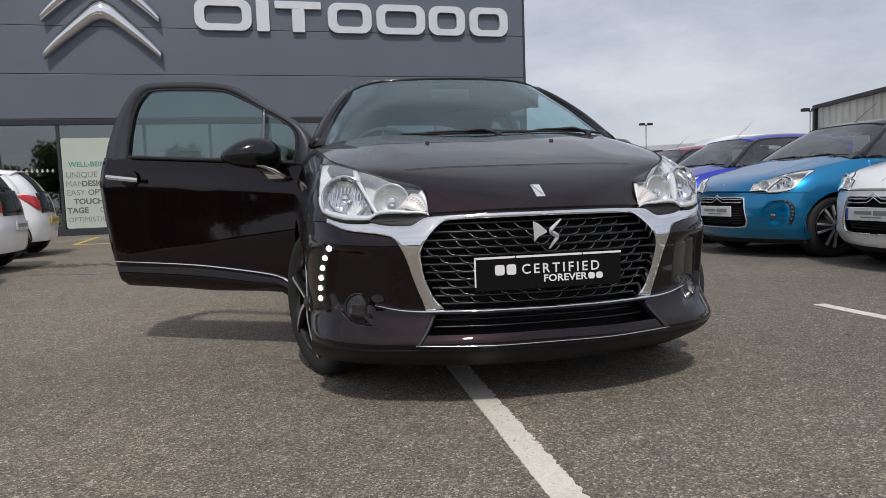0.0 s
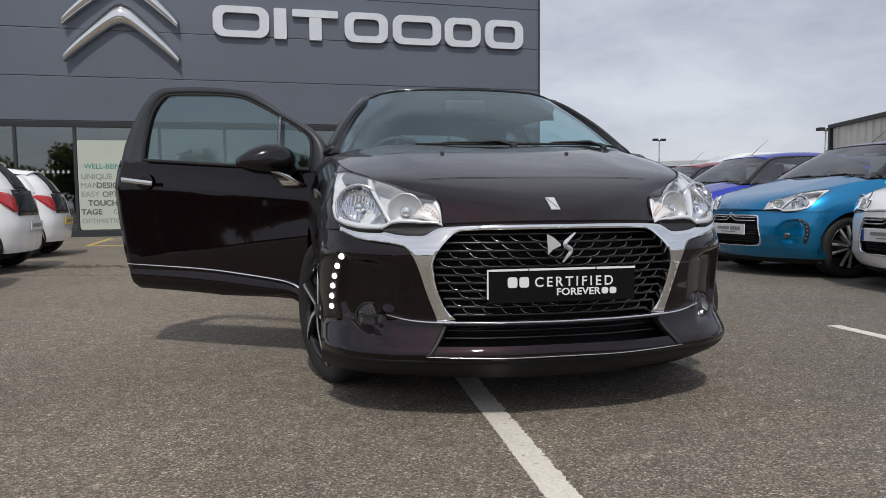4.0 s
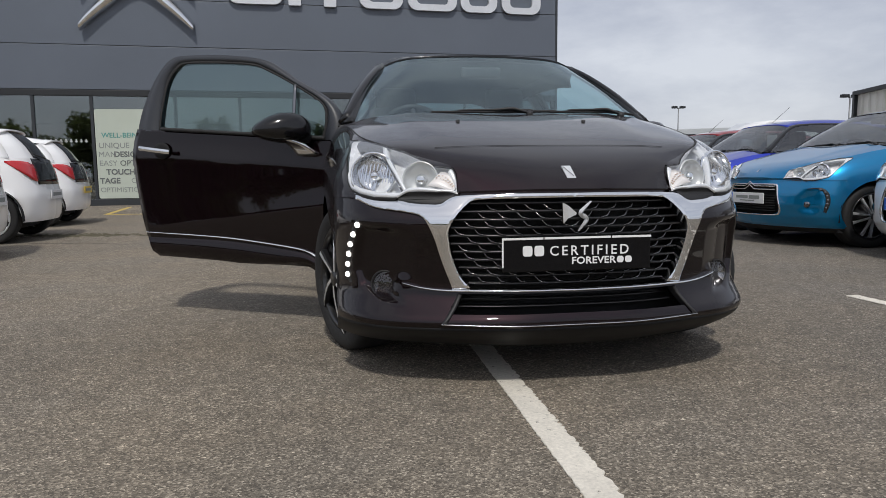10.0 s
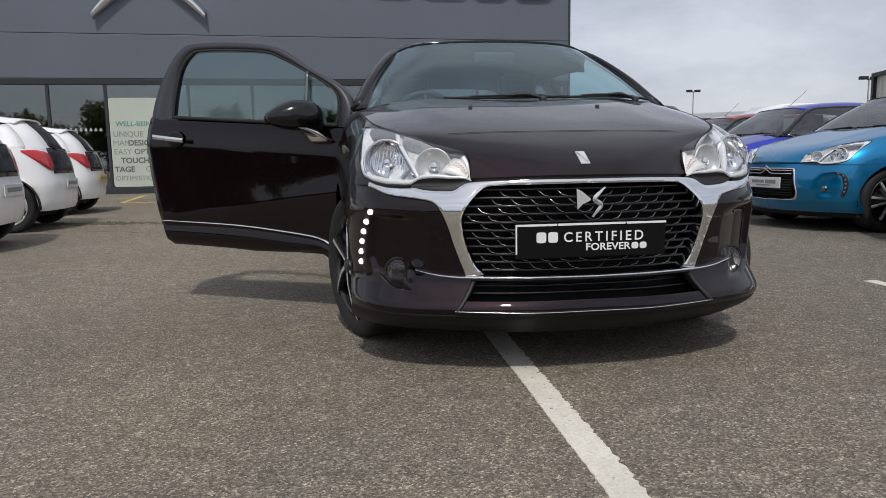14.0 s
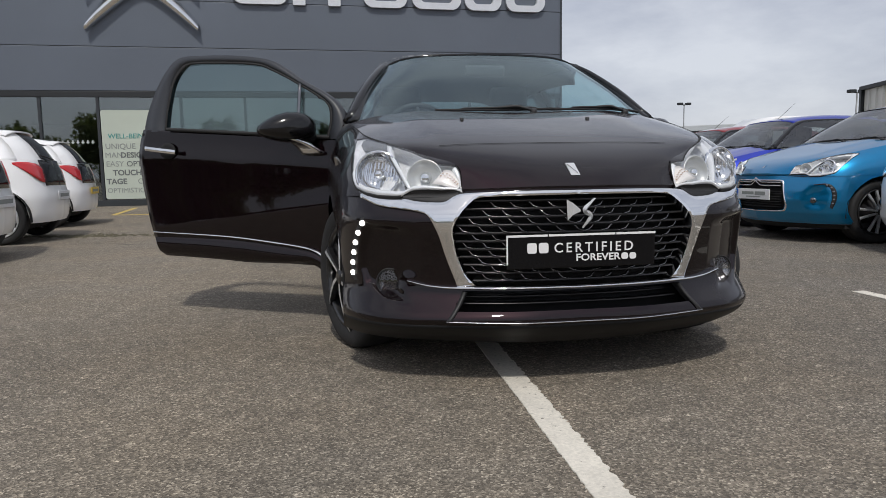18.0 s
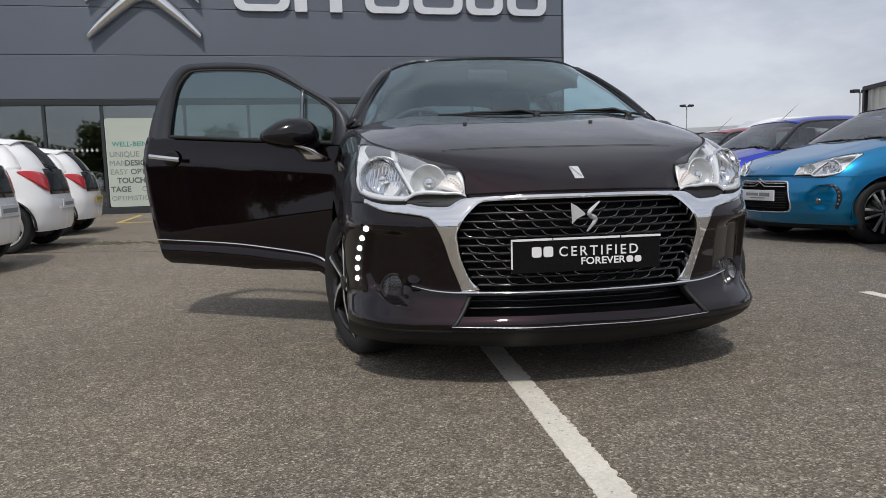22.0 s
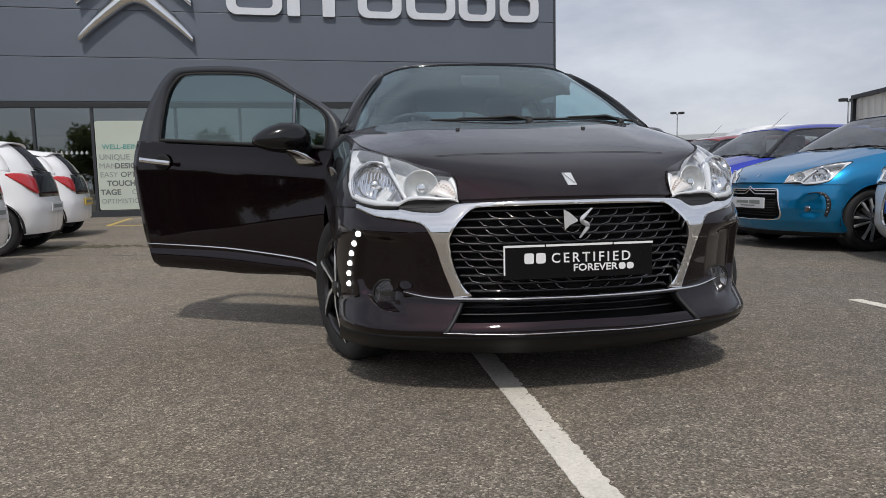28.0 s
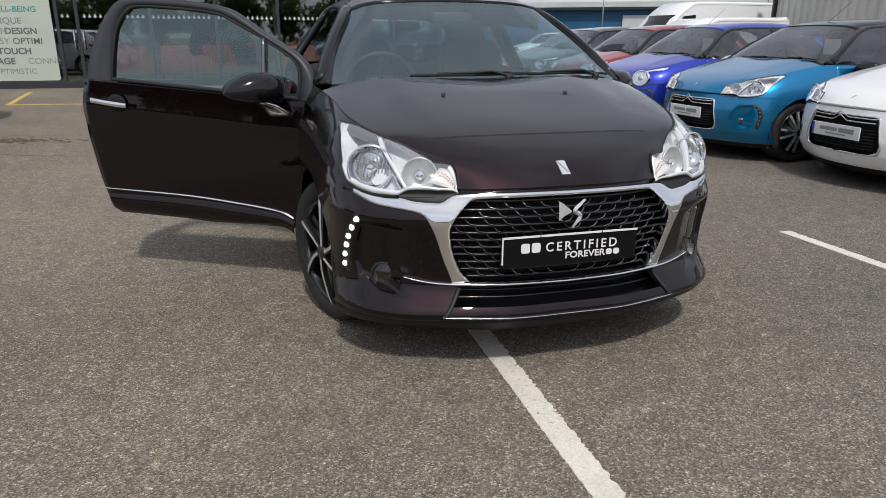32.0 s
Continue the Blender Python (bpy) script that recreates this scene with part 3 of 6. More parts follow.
HEAD = [(0.775, 1.09, 0.985), (0.69, 1.32, 1.15), (0.585, 1.60, 1.300), (0.562, 1.90, 1.338), (0.545, 2.4, 1.346), (0.53, 2.9, 1.33), (0.525, 3.22, 1.24)]
BACK_GLASS = [[(0, 3.50, 1.345), (0.33, 3.48, 1.338), (0.47, 3.40, 1.280)], [(0, 3.70, 1.17), (0.38, 3.67, 1.165), (0.60, 3.56, 1.13)], [(0, 3.83, 0.99), (0.42, 3.79, 0.99), (0.67, 3.64, 0.99)]]


def strip_on_nose(a, b, off, depth, side=1, n=40):
    """A raised band on the front between two lines of (u, z)."""
    pa, pb = curve_through(a, n), curve_through(b, n)
    rows = [[on_nose(side * p[0], p[1], off - depth) for p in pa], [on_nose(side * p[0], p[1], off - 0.004) for p in pa]]
    for k, lift in ((0.12, 0.001), (0.35, 0.004), (0.65, 0.004), (0.88, 0.001)):
        rows.append([on_nose(side * (p[0] * (1 - k) + q[0] * k), p[1] * (1 - k) + q[1] * k, off + lift) for p, q in zip(pa, pb)])
    rows += [[on_nose(side * p[0], p[1], off - 0.004) for p in pb], [on_nose(side * p[0], p[1], off - depth) for p in pb]]
    return sheet(rows)


def panel_on_nose(outline, off, radius, depth, side=1, gap=0.009):
    """A trim piece with a free outline (u, z) lying on the front, its edge rounded over radius and turned in by depth."""
    n = len(outline)
    ring_ = []
    for i in range(n):
        (a, b), (c, d) = outline[i], outline[(i + 1) % n]
        m = max(1, int(math.hypot(c - a, d - b) / 0.006))
        ring_ += [Vector((a + (c - a) * k / m, b + (d - b) * k / m)) for k in range(m)]
    us, zs = [p.x for p in ring_], [p.y for p in ring_]
    inner = [Vector((u, z)) for u in np.arange(min(us), max(us), gap) for z in np.arange(min(zs), max(zs), gap * 0.6) if edge_distance(u, z, outline) > 0.003]
    m = len(ring_)
    points, _, faces = geometry.delaunay_2d_cdt(ring_ + inner, [(i, (i + 1) % m) for i in range(m)], [], 1, 1e-6)[:3]
    bm = bmesh.new()
    vs = []
    for q in points:
        k = min(1, max(0, edge_distance(q.x, q.y, outline)) / radius)
        vs.append(bm.verts.new(on_nose(side * q.x, q.y, off - radius * 0.6 * (1 - math.sqrt(1 - (1 - k) ** 2)))))
    for f in faces:
        bm.faces.new([vs[i] for i in f])
    loop = [bm.verts.new(vs[i].co) for i in range(m)]
    back = [bm.verts.new(on_nose(side * q.x, q.y, off - depth)) for q in points[:m]]
    for i in range(m):
        bm.faces.new((loop[i], loop[(i + 1) % m], back[(i + 1) % m], back[i]))
    return bm


def wheel(parent, x, y, style, r=AXLE_Z, steer=0):
    """A road wheel with its tyre, rim and spokes; x tells the side, steer the degrees by which it is turned."""
    s = 1 if x > 0 else -1
    m = pose(x - s * 0.10, y, r, 0, 0, steer) @ pose(s * 0.10, 0, 0) @ Matrix.Diagonal((s, 1, 1, 1))
    k = r / 0.308
    hub = part("wheel", lathe([(0.0, 0.03), (0.03, 0.03), (0.034, 0.02), (0.034, -0.02), (0.15, -0.06), (0.15, -0.10), (0.0, -0.10)], 24), RIM_BLACK, parent, smooth=True)
    hub.matrix_local = m @ Matrix.Diagonal((1, k, k, 1))
    tyre = part("tyre", lathe([(0.222, -0.19), (0.255, -0.205), (0.290, -0.195), (0.304, -0.175), (0.308, -0.13), (0.306, -0.128), (0.308, -0.10), (0.308, -0.07), (0.306, -0.068), (0.308, -0.04),
                               (0.305, -0.015), (0.295, 0.0), (0.28, 0.006), (0.25, 0.006), (0.226, -0.006), (0.219, -0.012)], 56), RUBBER, hub, "black rubber tyre", True)
    rim = part("rim", lathe([(0.222, -0.006), (0.222, 0.0), (0.212, 0.002), (0.206, -0.006), (0.200, -0.03), (0.196, -0.17), (0.205, -0.19)], 56), ALLOY if style == "plain" else RIM_BLACK, hub, "", True)
    n = {"dark": 6, "plain": 7, "fan": 5}[style]
    for i in range(n):
        a = 2 * math.pi * (i + 0.3) / n
        turn = Matrix.Rotation(a, 4, "X")
        bm = bmesh.new()
        if style == "plain":
            sheet([[(-0.012, -0.045, 0.03), (0.0, -0.02, 0.03), (0.0, 0.02, 0.03), (-0.012, 0.045, 0.03)], [(-0.012, -0.06, 0.205), (-0.002, -0.04, 0.205), (-0.002, 0.04, 0.205), (-0.012, 0.06, 0.205)]], bm, 0.02)
            mats = ALLOY
        else:
            for d, tilt in ((-1, 0.020), (1, 0.020)):
                rows = []
                for q, w, xx in ((0.03, 0.009, 0.02), (0.09, 0.010, 0.014), (0.15, 0.011, 0.008), (0.206, 0.013, 0.0)):
                    c = d * (0.012 + (q - 0.03) * 0.20)
                    rows.append([(xx - 0.02, c - w, q), (xx, c - w, q), (xx + 0.003, c, q), (xx, c + w, q), (xx - 0.02, c + w, q)])
                sheet(rows, bm)
            mats = ALLOY
        if style == "dark":
            bm.clear()
            rows = []
            for q, w, xx, twist in ((0.03, 0.010, 0.026, 0.0), (0.08, 0.013, 0.024, 0.018), (0.13, 0.018, 0.018, 0.044), (0.18, 0.023, 0.010, 0.074), (0.208, 0.026, 0.002, 0.090)):
                rows.append([(xx - 0.02, twist - w, q), (xx, twist - w * 0.9, q), (xx + 0.002, twist, q), (xx, twist + w * 0.9, q), (xx - 0.02, twist + w, q)])
            sheet(rows, bm)
            mats = RIM_BLACK
            cut = sheet([[(x + 0.0022, y0, q), (x + 0.0028, y0 + w, q), (x + 0.0016, y0 + w + 0.002, q)] for x, y0, w, q in ((0.026, -0.004, 0.012, 0.03), (0.0245, 0.014, 0.013, 0.08), (0.0185, 0.040, 0.016, 0.13), (0.0105, 0.070, 0.018, 0.18), (0.0025, 0.088, 0.020, 0.208))])
            cut.transform(turn)
        bm.transform(turn)
        blade = part("spoke", bm, mats, hub, ("gloss black spoke with a bright cut edge" if style == "dark" else "silver alloy spoke") if i == 0 else "")
        if style == "dark":
            bm = bmesh.new()
            sheet([[(-0.014, -0.02, 0.04), (-0.012, 0, 0.04), (-0.014, 0.02, 0.04)], [(-0.02, 0.02, 0.205), (-0.018, 0.05, 0.205), (-0.02, 0.10, 0.205)]], bm)
            bm.transform(turn)
            part("spoke_web", bm, RIM_BLACK, hub)
            part("spoke_edge", cut, ALLOY, hub)
    return hub


LAMP_LOW = [(0, 0.50), (0.16, 0.40), (0.8, 0.20), (1.4, 0.155), (1.68, 0.12), (1.88, 0.01), (2.0, 0.0), (2.64, 0.01), (3.12, 0.05), (3.44, 0.11), (3.56, 0.20), (3.72, 0.42), (3.96, 0.71), (4.2, 0.86)]
LAMP_HIGH = [(0, 0.56), (0.12, 0.82), (0.5, 0.90), (1.04, 0.95), (1.48, 0.81), (1.8, 0.90), (2.4, 0.985), (3.04, 0.985), (3.72, 0.97), (4.2, 0.88)]
LAMP_END = 4.2


def in_lamp(k, f):
    """Height on the shoulder at the share f between the lamp's lower and upper edge."""
    lo, hi = along(LAMP_LOW, k), along(LAMP_HIGH, k)
    return lo + (hi - lo) * f


def head_lamp(car, side, paint):
    """A clear-lensed lamp that wraps from the bonnet's edge into the wing, with two round reflectors and a silver rim."""
    ks, fs = np.linspace(0.02, LAMP_END - 0.02, 70), np.linspace(0, 1, 12)
    lamp = part("headlight", sheet([[shoulder(k, in_lamp(k, f), -0.075 if 0.05 < f < 0.95 and 0.3 < k < 3.9 else -0.003, side) for k in ks] for f in fs]), HOUSING, car, "clear wraparound headlight with round reflectors", True)
    part("lens", sheet([[shoulder(k, in_lamp(k, f), 0.004 + 0.008 * math.sin(math.pi * f), side) for k in ks] for f in fs]), LENS, lamp, "", True).visible_shadow = False
    # silver rim along the foot and round the tip
    def rim_edge(k, d):
        return along(LAMP_LOW, k) + d
    foot = np.linspace(0.10, 3.62, 60)
    part("lamp_rim", sheet([[shoulder(k, rim_edge(k, d), off, side) for k in foot] for d, off in ((0.0, -0.012), (0.012, 0.001), (0.05, 0.002), (0.088, 0.0), (0.10, -0.016))]), LIGHTGUIDE, lamp, "silver rim", True)
    tip = np.linspace(0.10, 1.04, 18)
    part("lamp_rim", sheet([[shoulder(k, along(LAMP_HIGH, k) - d * min(1, 0.3 + k), off, side) for k in tip] for d, off in ((0.0, -0.006), (0.015, 0.001), (0.11, 0.001), (0.14, -0.012))]), LIGHTGUIDE, lamp, "", True)
    p = curve_through(((2.98, 0.95), (2.75, 0.76), (2.40, 0.52), (2.05, 0.30), (1.80, 0.16)), 24)
    part("lamp_divider", sheet([[shoulder(k + d, w, off, side) for k, w in p] for d, off in ((-0.085, -0.02), (-0.075, 0.001), (0.03, 0.002), (0.04, -0.03))]), LIGHTGUIDE, lamp, "silver divider", True)
    part("lamp_shade", sheet([[shoulder(k + d, w, off, side) for k, w in p] for d, off in ((0.045, -0.004), (0.095, -0.02))]), GUN, lamp, "", True)
    # grey shroud along the upper outer edge
    part("lamp_shroud", sheet([[shoulder(k, along(LAMP_HIGH, k) - d, off, side) for k in np.linspace(2.85, 4.05, 26)] for d, off in ((0.01, -0.003), (0.10, -0.008), (0.17, -0.03))]), SHROUD, lamp, "", True)
    for k, w, r, off in ((2.97, 0.42, 0.076, -0.028), (1.62, 0.50, 0.058, -0.026)):
        c = shoulder(k, w, off, side)
        aim = Vector((0.34 * side, -1, 0.14)).normalized()
        m = Matrix.Translation(c) @ aim.to_track_quat("X", "Z").to_matrix().to_4x4()
        big = r > 0.07
        if not big:
            m = m @ Matrix.Diagonal((0.45, 1, 1, 1))
        bowl = part("reflector", lathe([(r * 1.10, -0.006), (r * 1.10, 0.008), (r * 1.04, 0.012), (r, 0.008), (r * 0.97, 0.0), (r * 0.86, -0.020), (r * 0.6, -0.038), (r * 0.25, -0.046), (0.0, -0.046)], 36, None, m), BOWL if big else BOWL_GREY, lamp, "", True)
        part("bulb", lathe([(0.0, 0.002), (0.012, 0.0), (0.017, -0.008), (0.017, -0.024), (0.024, -0.046), (0.0, -0.046)], 16, None, m), CHROME, bowl, "", True)
        if big:
            bm = bmesh.new()
            for i in range(11):
                yy = -r * 0.85 + i * r * 0.17
                h = math.sqrt(max(0, (r * 0.9) ** 2 - yy * yy))
                for z0, z1 in ((-h, -r * 0.28), (r * 0.28, h)) if abs(yy) < r * 0.3 else ((-h, h),):
                    box(-0.05, -0.012 - 0.026 * (1 - (yy / r) ** 2), yy - 0.0022, yy + 0.0022, z0, z1, 0, bm)
            bm.transform(m @ Euler((radians(side * 8), 0, 0)).to_matrix().to_4x4())
            part("flute", bm, BOWL, bowl)
    rows = [[shoulder(k, in_lamp(k, f), -0.012, side) for k in np.linspace(0.35, 1.25, 8)] for f in np.linspace(0.25, 0.85, 5)]
    part("indicator", sheet(rows, None, 0.006), AMBER, lamp, "pale amber indicator", True)
    bm = bmesh.new()
    for k in np.linspace(0.5, 1.2, 7):
        for f in (0.56, 0.66):
            q = shoulder(k, in_lamp(k, f), -0.008, side)
            box(q.x - 0.0028, q.x + 0.0028, q.y - 0.002, q.y, q.z - 0.0016, q.z + 0.0016, 0, bm)
    part("indicator_prism", bm, AMBER_DEEP, lamp)
    # dark seal round the lens
    for a, b, edge in ((0.30, LAMP_END, LAMP_HIGH), (1.9, LAMP_END, LAMP_LOW)):
        up = 1 if edge is LAMP_HIGH else -1
        part("lamp_seal", sheet([[shoulder(k, along(edge, k) + up * d, off, side) for k in np.linspace(a, b, 60)] for d, off in ((-0.004, -0.006), (0.0, 0.003), (0.022, 0.003), (0.03, -0.004))]), RUBBER, lamp, "", True)
    # body round the lamp: black trim below its inner half, paint below and behind the rest
    part("lamp_gap", sheet([[shoulder(k, along(LAMP_LOW, k) * f - 0.02 * (1 - f), -0.004 - 0.012 * math.sin(math.pi * f), side) for k in np.linspace(0, 2.05, 24)] for f in np.linspace(0, 1, 5)]), MATT, car, "matt black filler below the headlight", True)
    part("wing_nose", sheet([[shoulder(k, along(LAMP_LOW, k) * f, 0, side) for k in np.linspace(2.0, LAMP_END, 30)] for f in np.linspace(0, 1, 8)]), paint, car, "", True)
    part("wing_edge", sheet([[shoulder(k, along(LAMP_HIGH, k) + (1 - along(LAMP_HIGH, k)) * f, 0, side) for k in np.linspace(1.1, LAMP_END, 50)] for f in np.linspace(0, 1, 5)]), paint, car, "", True)
    part("wing_edge", sheet([[shoulder(k, along(LAMP_HIGH, k) + (1 - along(LAMP_HIGH, k)) * f, -0.005 * math.sin(math.pi * f), side) for k in np.linspace(0, 1.1, 12)] for f in np.linspace(0, 1, 5)]), paint, car, "", True)


def round_lamp(car, side, paint):
    """A painted wing with one oval lamp and a slim light above it."""
    part("wing_nose", sheet([[shoulder(k, w, 0, side) for k in np.linspace(0, 4.2, 40)] for w in np.linspace(0, 1, 12)]), paint, car, "", True)
    c = shoulder(2.25, 0.30, 0.012, side)
    m = Matrix.Translation(c) @ Vector((0.45 * side, -1, 0.30)).to_track_quat("X", "Z").to_matrix().to_4x4() @ Matrix.Diagonal((1, 1.2, 0.95, 1))
    lamp = part("headlight", lathe([(0.108, -0.06), (0.108, 0.004), (0.100, 0.010), (0.094, 0.007), (0.08, 0.004), (0.05, 0.002), (0.0, 0.002)], 30, None, m), BOWL, car, "oval clear headlight", True)
    part("lens", lathe([(0.0, 0.034), (0.05, 0.029), (0.085, 0.018), (0.098, 0.010)], 26, None, m), LENS, lamp, "", True).visible_shadow = False
    part("bulb", lathe([(0.0, 0.018), (0.03, 0.014), (0.036, 0.001)], 14, None, m), BOWL_GREY, lamp, "", True)
    part("running_light", sheet([[shoulder(k, w, 0.005, side) for k in np.linspace(2.5, 4.1, 12)] for w in (0.74, 0.80, 0.86)], None, 0.006), SIGN, car, "slim white running light", True)


def cabin(car, trim):
    """Dashboard, wheel, seats and floor, seen through the glass."""
    rows = mirrored([(0, 0.99, 0.965), (0.4, 1.0, 0.965), (0.66, 1.06, 0.95)]), mirrored([(0, 1.25, 0.985), (0.4, 1.25, 0.975), (0.69, 1.25, 0.95)]), \
        mirrored([(0, 1.47, 0.955), (0.4, 1.45, 0.945), (0.71, 1.40, 0.93)]), mirrored([(0, 1.50, 0.70), (0.4, 1.48, 0.66), (0.71, 1.42, 0.62)]), mirrored([(0, 1.40, 0.36), (0.4, 1.38, 0.36), (0.70, 1.32, 0.36)])
    part("dashboard", sheet(patch(rows, 16, 20)), MATT, car, "", True)
    part("floor_pan", box(-0.74, 0.74, 0.60, 3.6, 0.22, 0.27, 0.02), DARK, car)
    part("bulkhead", box(-0.72, 0.72, 0.86, 0.90, 0.25, 0.93), DARK, car)
    w = Matrix.Translation((-0.37, 1.62, 0.93)) @ Euler((radians(-66), 0, 0)).to_matrix().to_4x4()
    bm = bmesh.new()
    rows = []
    for i in range(36):
        a = 2 * math.pi * i / 36
        rows.append([((0.185 + 0.016 * math.cos(b)) * math.cos(a), (0.185 + 0.016 * math.cos(b)) * math.sin(a), 0.016 * math.sin(b)) for b in np.linspace(0, 2 * math.pi, 9)])
    rows.append(rows[0])
    sheet(rows, bm)
    box(-0.075, 0.075, -0.06, 0.06, -0.03, 0.02, 0.015, bm)
    for a in (0, math.pi, -math.pi / 2):
        tube((0.05 * math.cos(a), 0.05 * math.sin(a), -0.01), (0.185 * math.cos(a), 0.185 * math.sin(a), 0), 0.016, None, 8, bm)
    bm.transform(w)
    part("steering_wheel", bm, MATT, car, "three-spoke black steering wheel", True)
    for x in (-0.37, 0.37):
        seat = part("seat", box(x - 0.25, x + 0.25, 1.72, 2.22, 0.34, 0.55, 0.07), SEAT, car, "dark cloth front seat", True)
        bm = sheet(patch([[(x - 0.25, 2.16, 0.52), (x - 0.14, 2.20, 0.52), (x + 0.14, 2.20, 0.52), (x + 0.25, 2.16, 0.52)], [(x - 0.26, 2.22, 0.8), (x - 0.14, 2.29, 0.8), (x + 0.14, 2.29, 0.8), (x + 0.26, 2.22, 0.8)],
                          [(x - 0.19, 2.42, 1.10), (x - 0.1, 2.43, 1.13), (x + 0.1, 2.43, 1.13), (x + 0.19, 2.42, 1.10)]], 12, 12), None, 0.1)
        part("backrest", bm, SEAT, seat, "", True)
        part("headrest", box(x - 0.13, x + 0.13, 2.42, 2.53, 1.13, 1.31, 0.045), SEAT, seat, "", True)
    bench = part("rear_bench", box(-0.62, 0.62, 2.62, 3.05, 0.36, 0.56, 0.06), SEAT, car, "", True)
    part("backrest", box(-0.62, 0.62, 3.02, 3.16, 0.52, 1.0, 0.05), SEAT, bench, "", True)
    for x in (-0.36, 0.36):
        part("headrest", box(x - 0.12, x + 0.12, 3.06, 3.16, 1.0, 1.13, 0.04), SEAT, bench, "", True)
    part("rear_view_mirror", box(-0.11, 0.11, 1.50, 1.53, 1.25, 1.31, 0.014), MATT, car, "", True)
    part("parcel_shelf", box(-0.66, 0.66, 3.16, 3.70, 0.94, 0.96, 0.006), SEAT, car)
    for s in (-1, 1):
        part("side_lining", sheet([[(s * (side_x(y, z) - 0.06), y, z) for y in np.linspace(2.25, 3.5, 10)] for z in (0.25, 0.6, 0.95)]), SEAT, car)
        if s > 0:
            part("side_lining", sheet([[(s * (side_x(y, z) - 0.06), y, z) for y in np.linspace(1.15, 2.25, 10)] for z in (0.25, 0.6, 0.95)]), SEAT, car)
    rows = [[(x, y, z - 0.03) for x, y, z in mirrored(r)] for r in TOP]
    part("headlining", sheet(patch(rows, 14, 14)), PLASTER if trim == "pale" else SEAT, car, "", True)


def hatchback(name, m, label, group, paint, roof_paint, style, rims, open_door=False, glass=None, cabin_trim="dark", steer=0):
    glass = glass or GLASS
    car = thing(name, m, label, "car", group)
    # -- front bumper, with its openings cut
    us, zs = np.linspace(-0.80, 0.80, 161), [0.195, 0.21, 0.23, 0.25, 0.27, 0.285, 0.30, 0.315, 0.33, 0.345, 0.36, 0.38, 0.40, 0.42, 0.44, 0.46, 0.48, 0.50, 0.52, 0.54, 0.555, 0.57, 0.585, 0.60, 0.615, 0.63, 0.645, 0.655, 0.662]
    main, city = style == "main", style == "city"
    if main:
        us, zs = np.linspace(-0.80, 0.80, 321), np.linspace(0.226, 0.665, 69)
    elif not city:
        us, zs = np.linspace(-0.80, 0.80, 161), np.linspace(0.195, 0.665, 45)
    rail_paint = BLACK if city else roof_paint
    bm = bmesh.new()
    vs = [[bm.verts.new((u, nose_y(u, z, True if main else False if city else OLD_POD), z)) for u in us] for z in zs]
    for i in range(len(zs) - 1):
        for j in range(len(us) - 1):
            u, z = abs(us[j] + us[j + 1]) / 2, (zs[i] + zs[i + 1]) / 2
            if main and (edge_distance(u, z, GRILLE) > -0.004 or edge_distance(u, z, INTAKE) > -0.002):
                continue
            if not main and (edge_distance(u, z, OLD_GRILLE) > -0.002):
                continue
            bm.faces.new((vs[i][j], vs[i][j + 1], vs[i + 1][j + 1], vs[i + 1][j]))
    bmesh.ops.delete(bm, geom=[v for v in bm.verts if not v.link_faces], context="VERTS")
    part("front_bumper", bm, paint, car, "", True)
    edge = (0.145, 0.165, 0.18, 0.195, 0.21, 0.225) if main else (0.145, 0.165, 0.18, 0.194)
    part("splitter", sheet([[(u, nose_y(u, z, False), z) for u in np.linspace(-0.80, 0.80, 60)] for z in edge] + [[(u, nose_y(u, edge[-1], False) + 0.012, edge[-1] + 0.002) for u in np.linspace(-0.80, 0.80, 60)]]), LIP, car, "matt black plastic lip", True)
    part("under_tray", box(-0.76, 0.76, 0.42, 3.6, 0.15, 0.2), DARK, car)
    # unseen sheet added under the nose to block light leaking into the shadow
    part("under_tray", sheet([[(u, nose_y(u, 0.15, False) + 0.001, 0.150) for u in np.linspace(-0.76, 0.76, 30)], [(u, 0.44, 0.158) for u in np.linspace(-0.76, 0.76, 30)]]), DARK, car)
    # near-black sheet put in for the shade behind grille and intake
    part("grille_shade_sheet", sheet([[(u, nose_y(u, z, False) + 0.10, z) for u in np.linspace(-0.5, 0.5, 24)] for z in np.linspace(0.152, 0.68, 9)]), DARK, car)
    # -- bonnet, wings, roof
    part("bonnet", sheet(bonnet_surface(44, 49)), paint, car, "", True)
    part("bonnet_lip", sheet([[(x, y + d, z - 0.03 * k) for x, y, z in curve_through(mirrored(BONNET[0]), 40)] for k, d in ((0, 0), (0.25, -0.001), (0.6, 0.004), (1, 0.02))]), paint, car, "", True)
    for s in (-1, 1):
        ys = np.linspace(0.395, 1.10, 36)
        wing = sheet([[(s * side_x(y, z), y, z) for y in ys for z in [max(sill_z(y), 0.2) + (0.66 - max(sill_z(y), 0.2)) * k]] for k in np.linspace(0, 1, 10)])
        sheet([[shoulder(k, w, 0, s) for k in np.linspace(4.19, 7, 32)] for w in np.linspace(0, 1, 10)], wing)
        part("front_wing", wing, paint, car, "", True)
        for a in AXLES:
            w = lathe([(ARCH + 0.006, 0.0), (ARCH + 0.006, -0.30), (0.0, -0.30)], 40)
            w.transform(pose(s * (0.80), a, AXLE_Z) @ Matrix.Diagonal((s, 1, 1, 1)))
            bmesh.ops.delete(w, geom=[v for v in w.verts if v.co.z < 0.2], context="VERTS")
            part("wheel_well", w, DARK, car)
        for a in AXLES:
            wheel(car, s * 0.795, a, rims, AXLE_Z, steer if a < 1 else 0)
        # sill and flank behind the front wheel
        open_here = open_door and s < 0
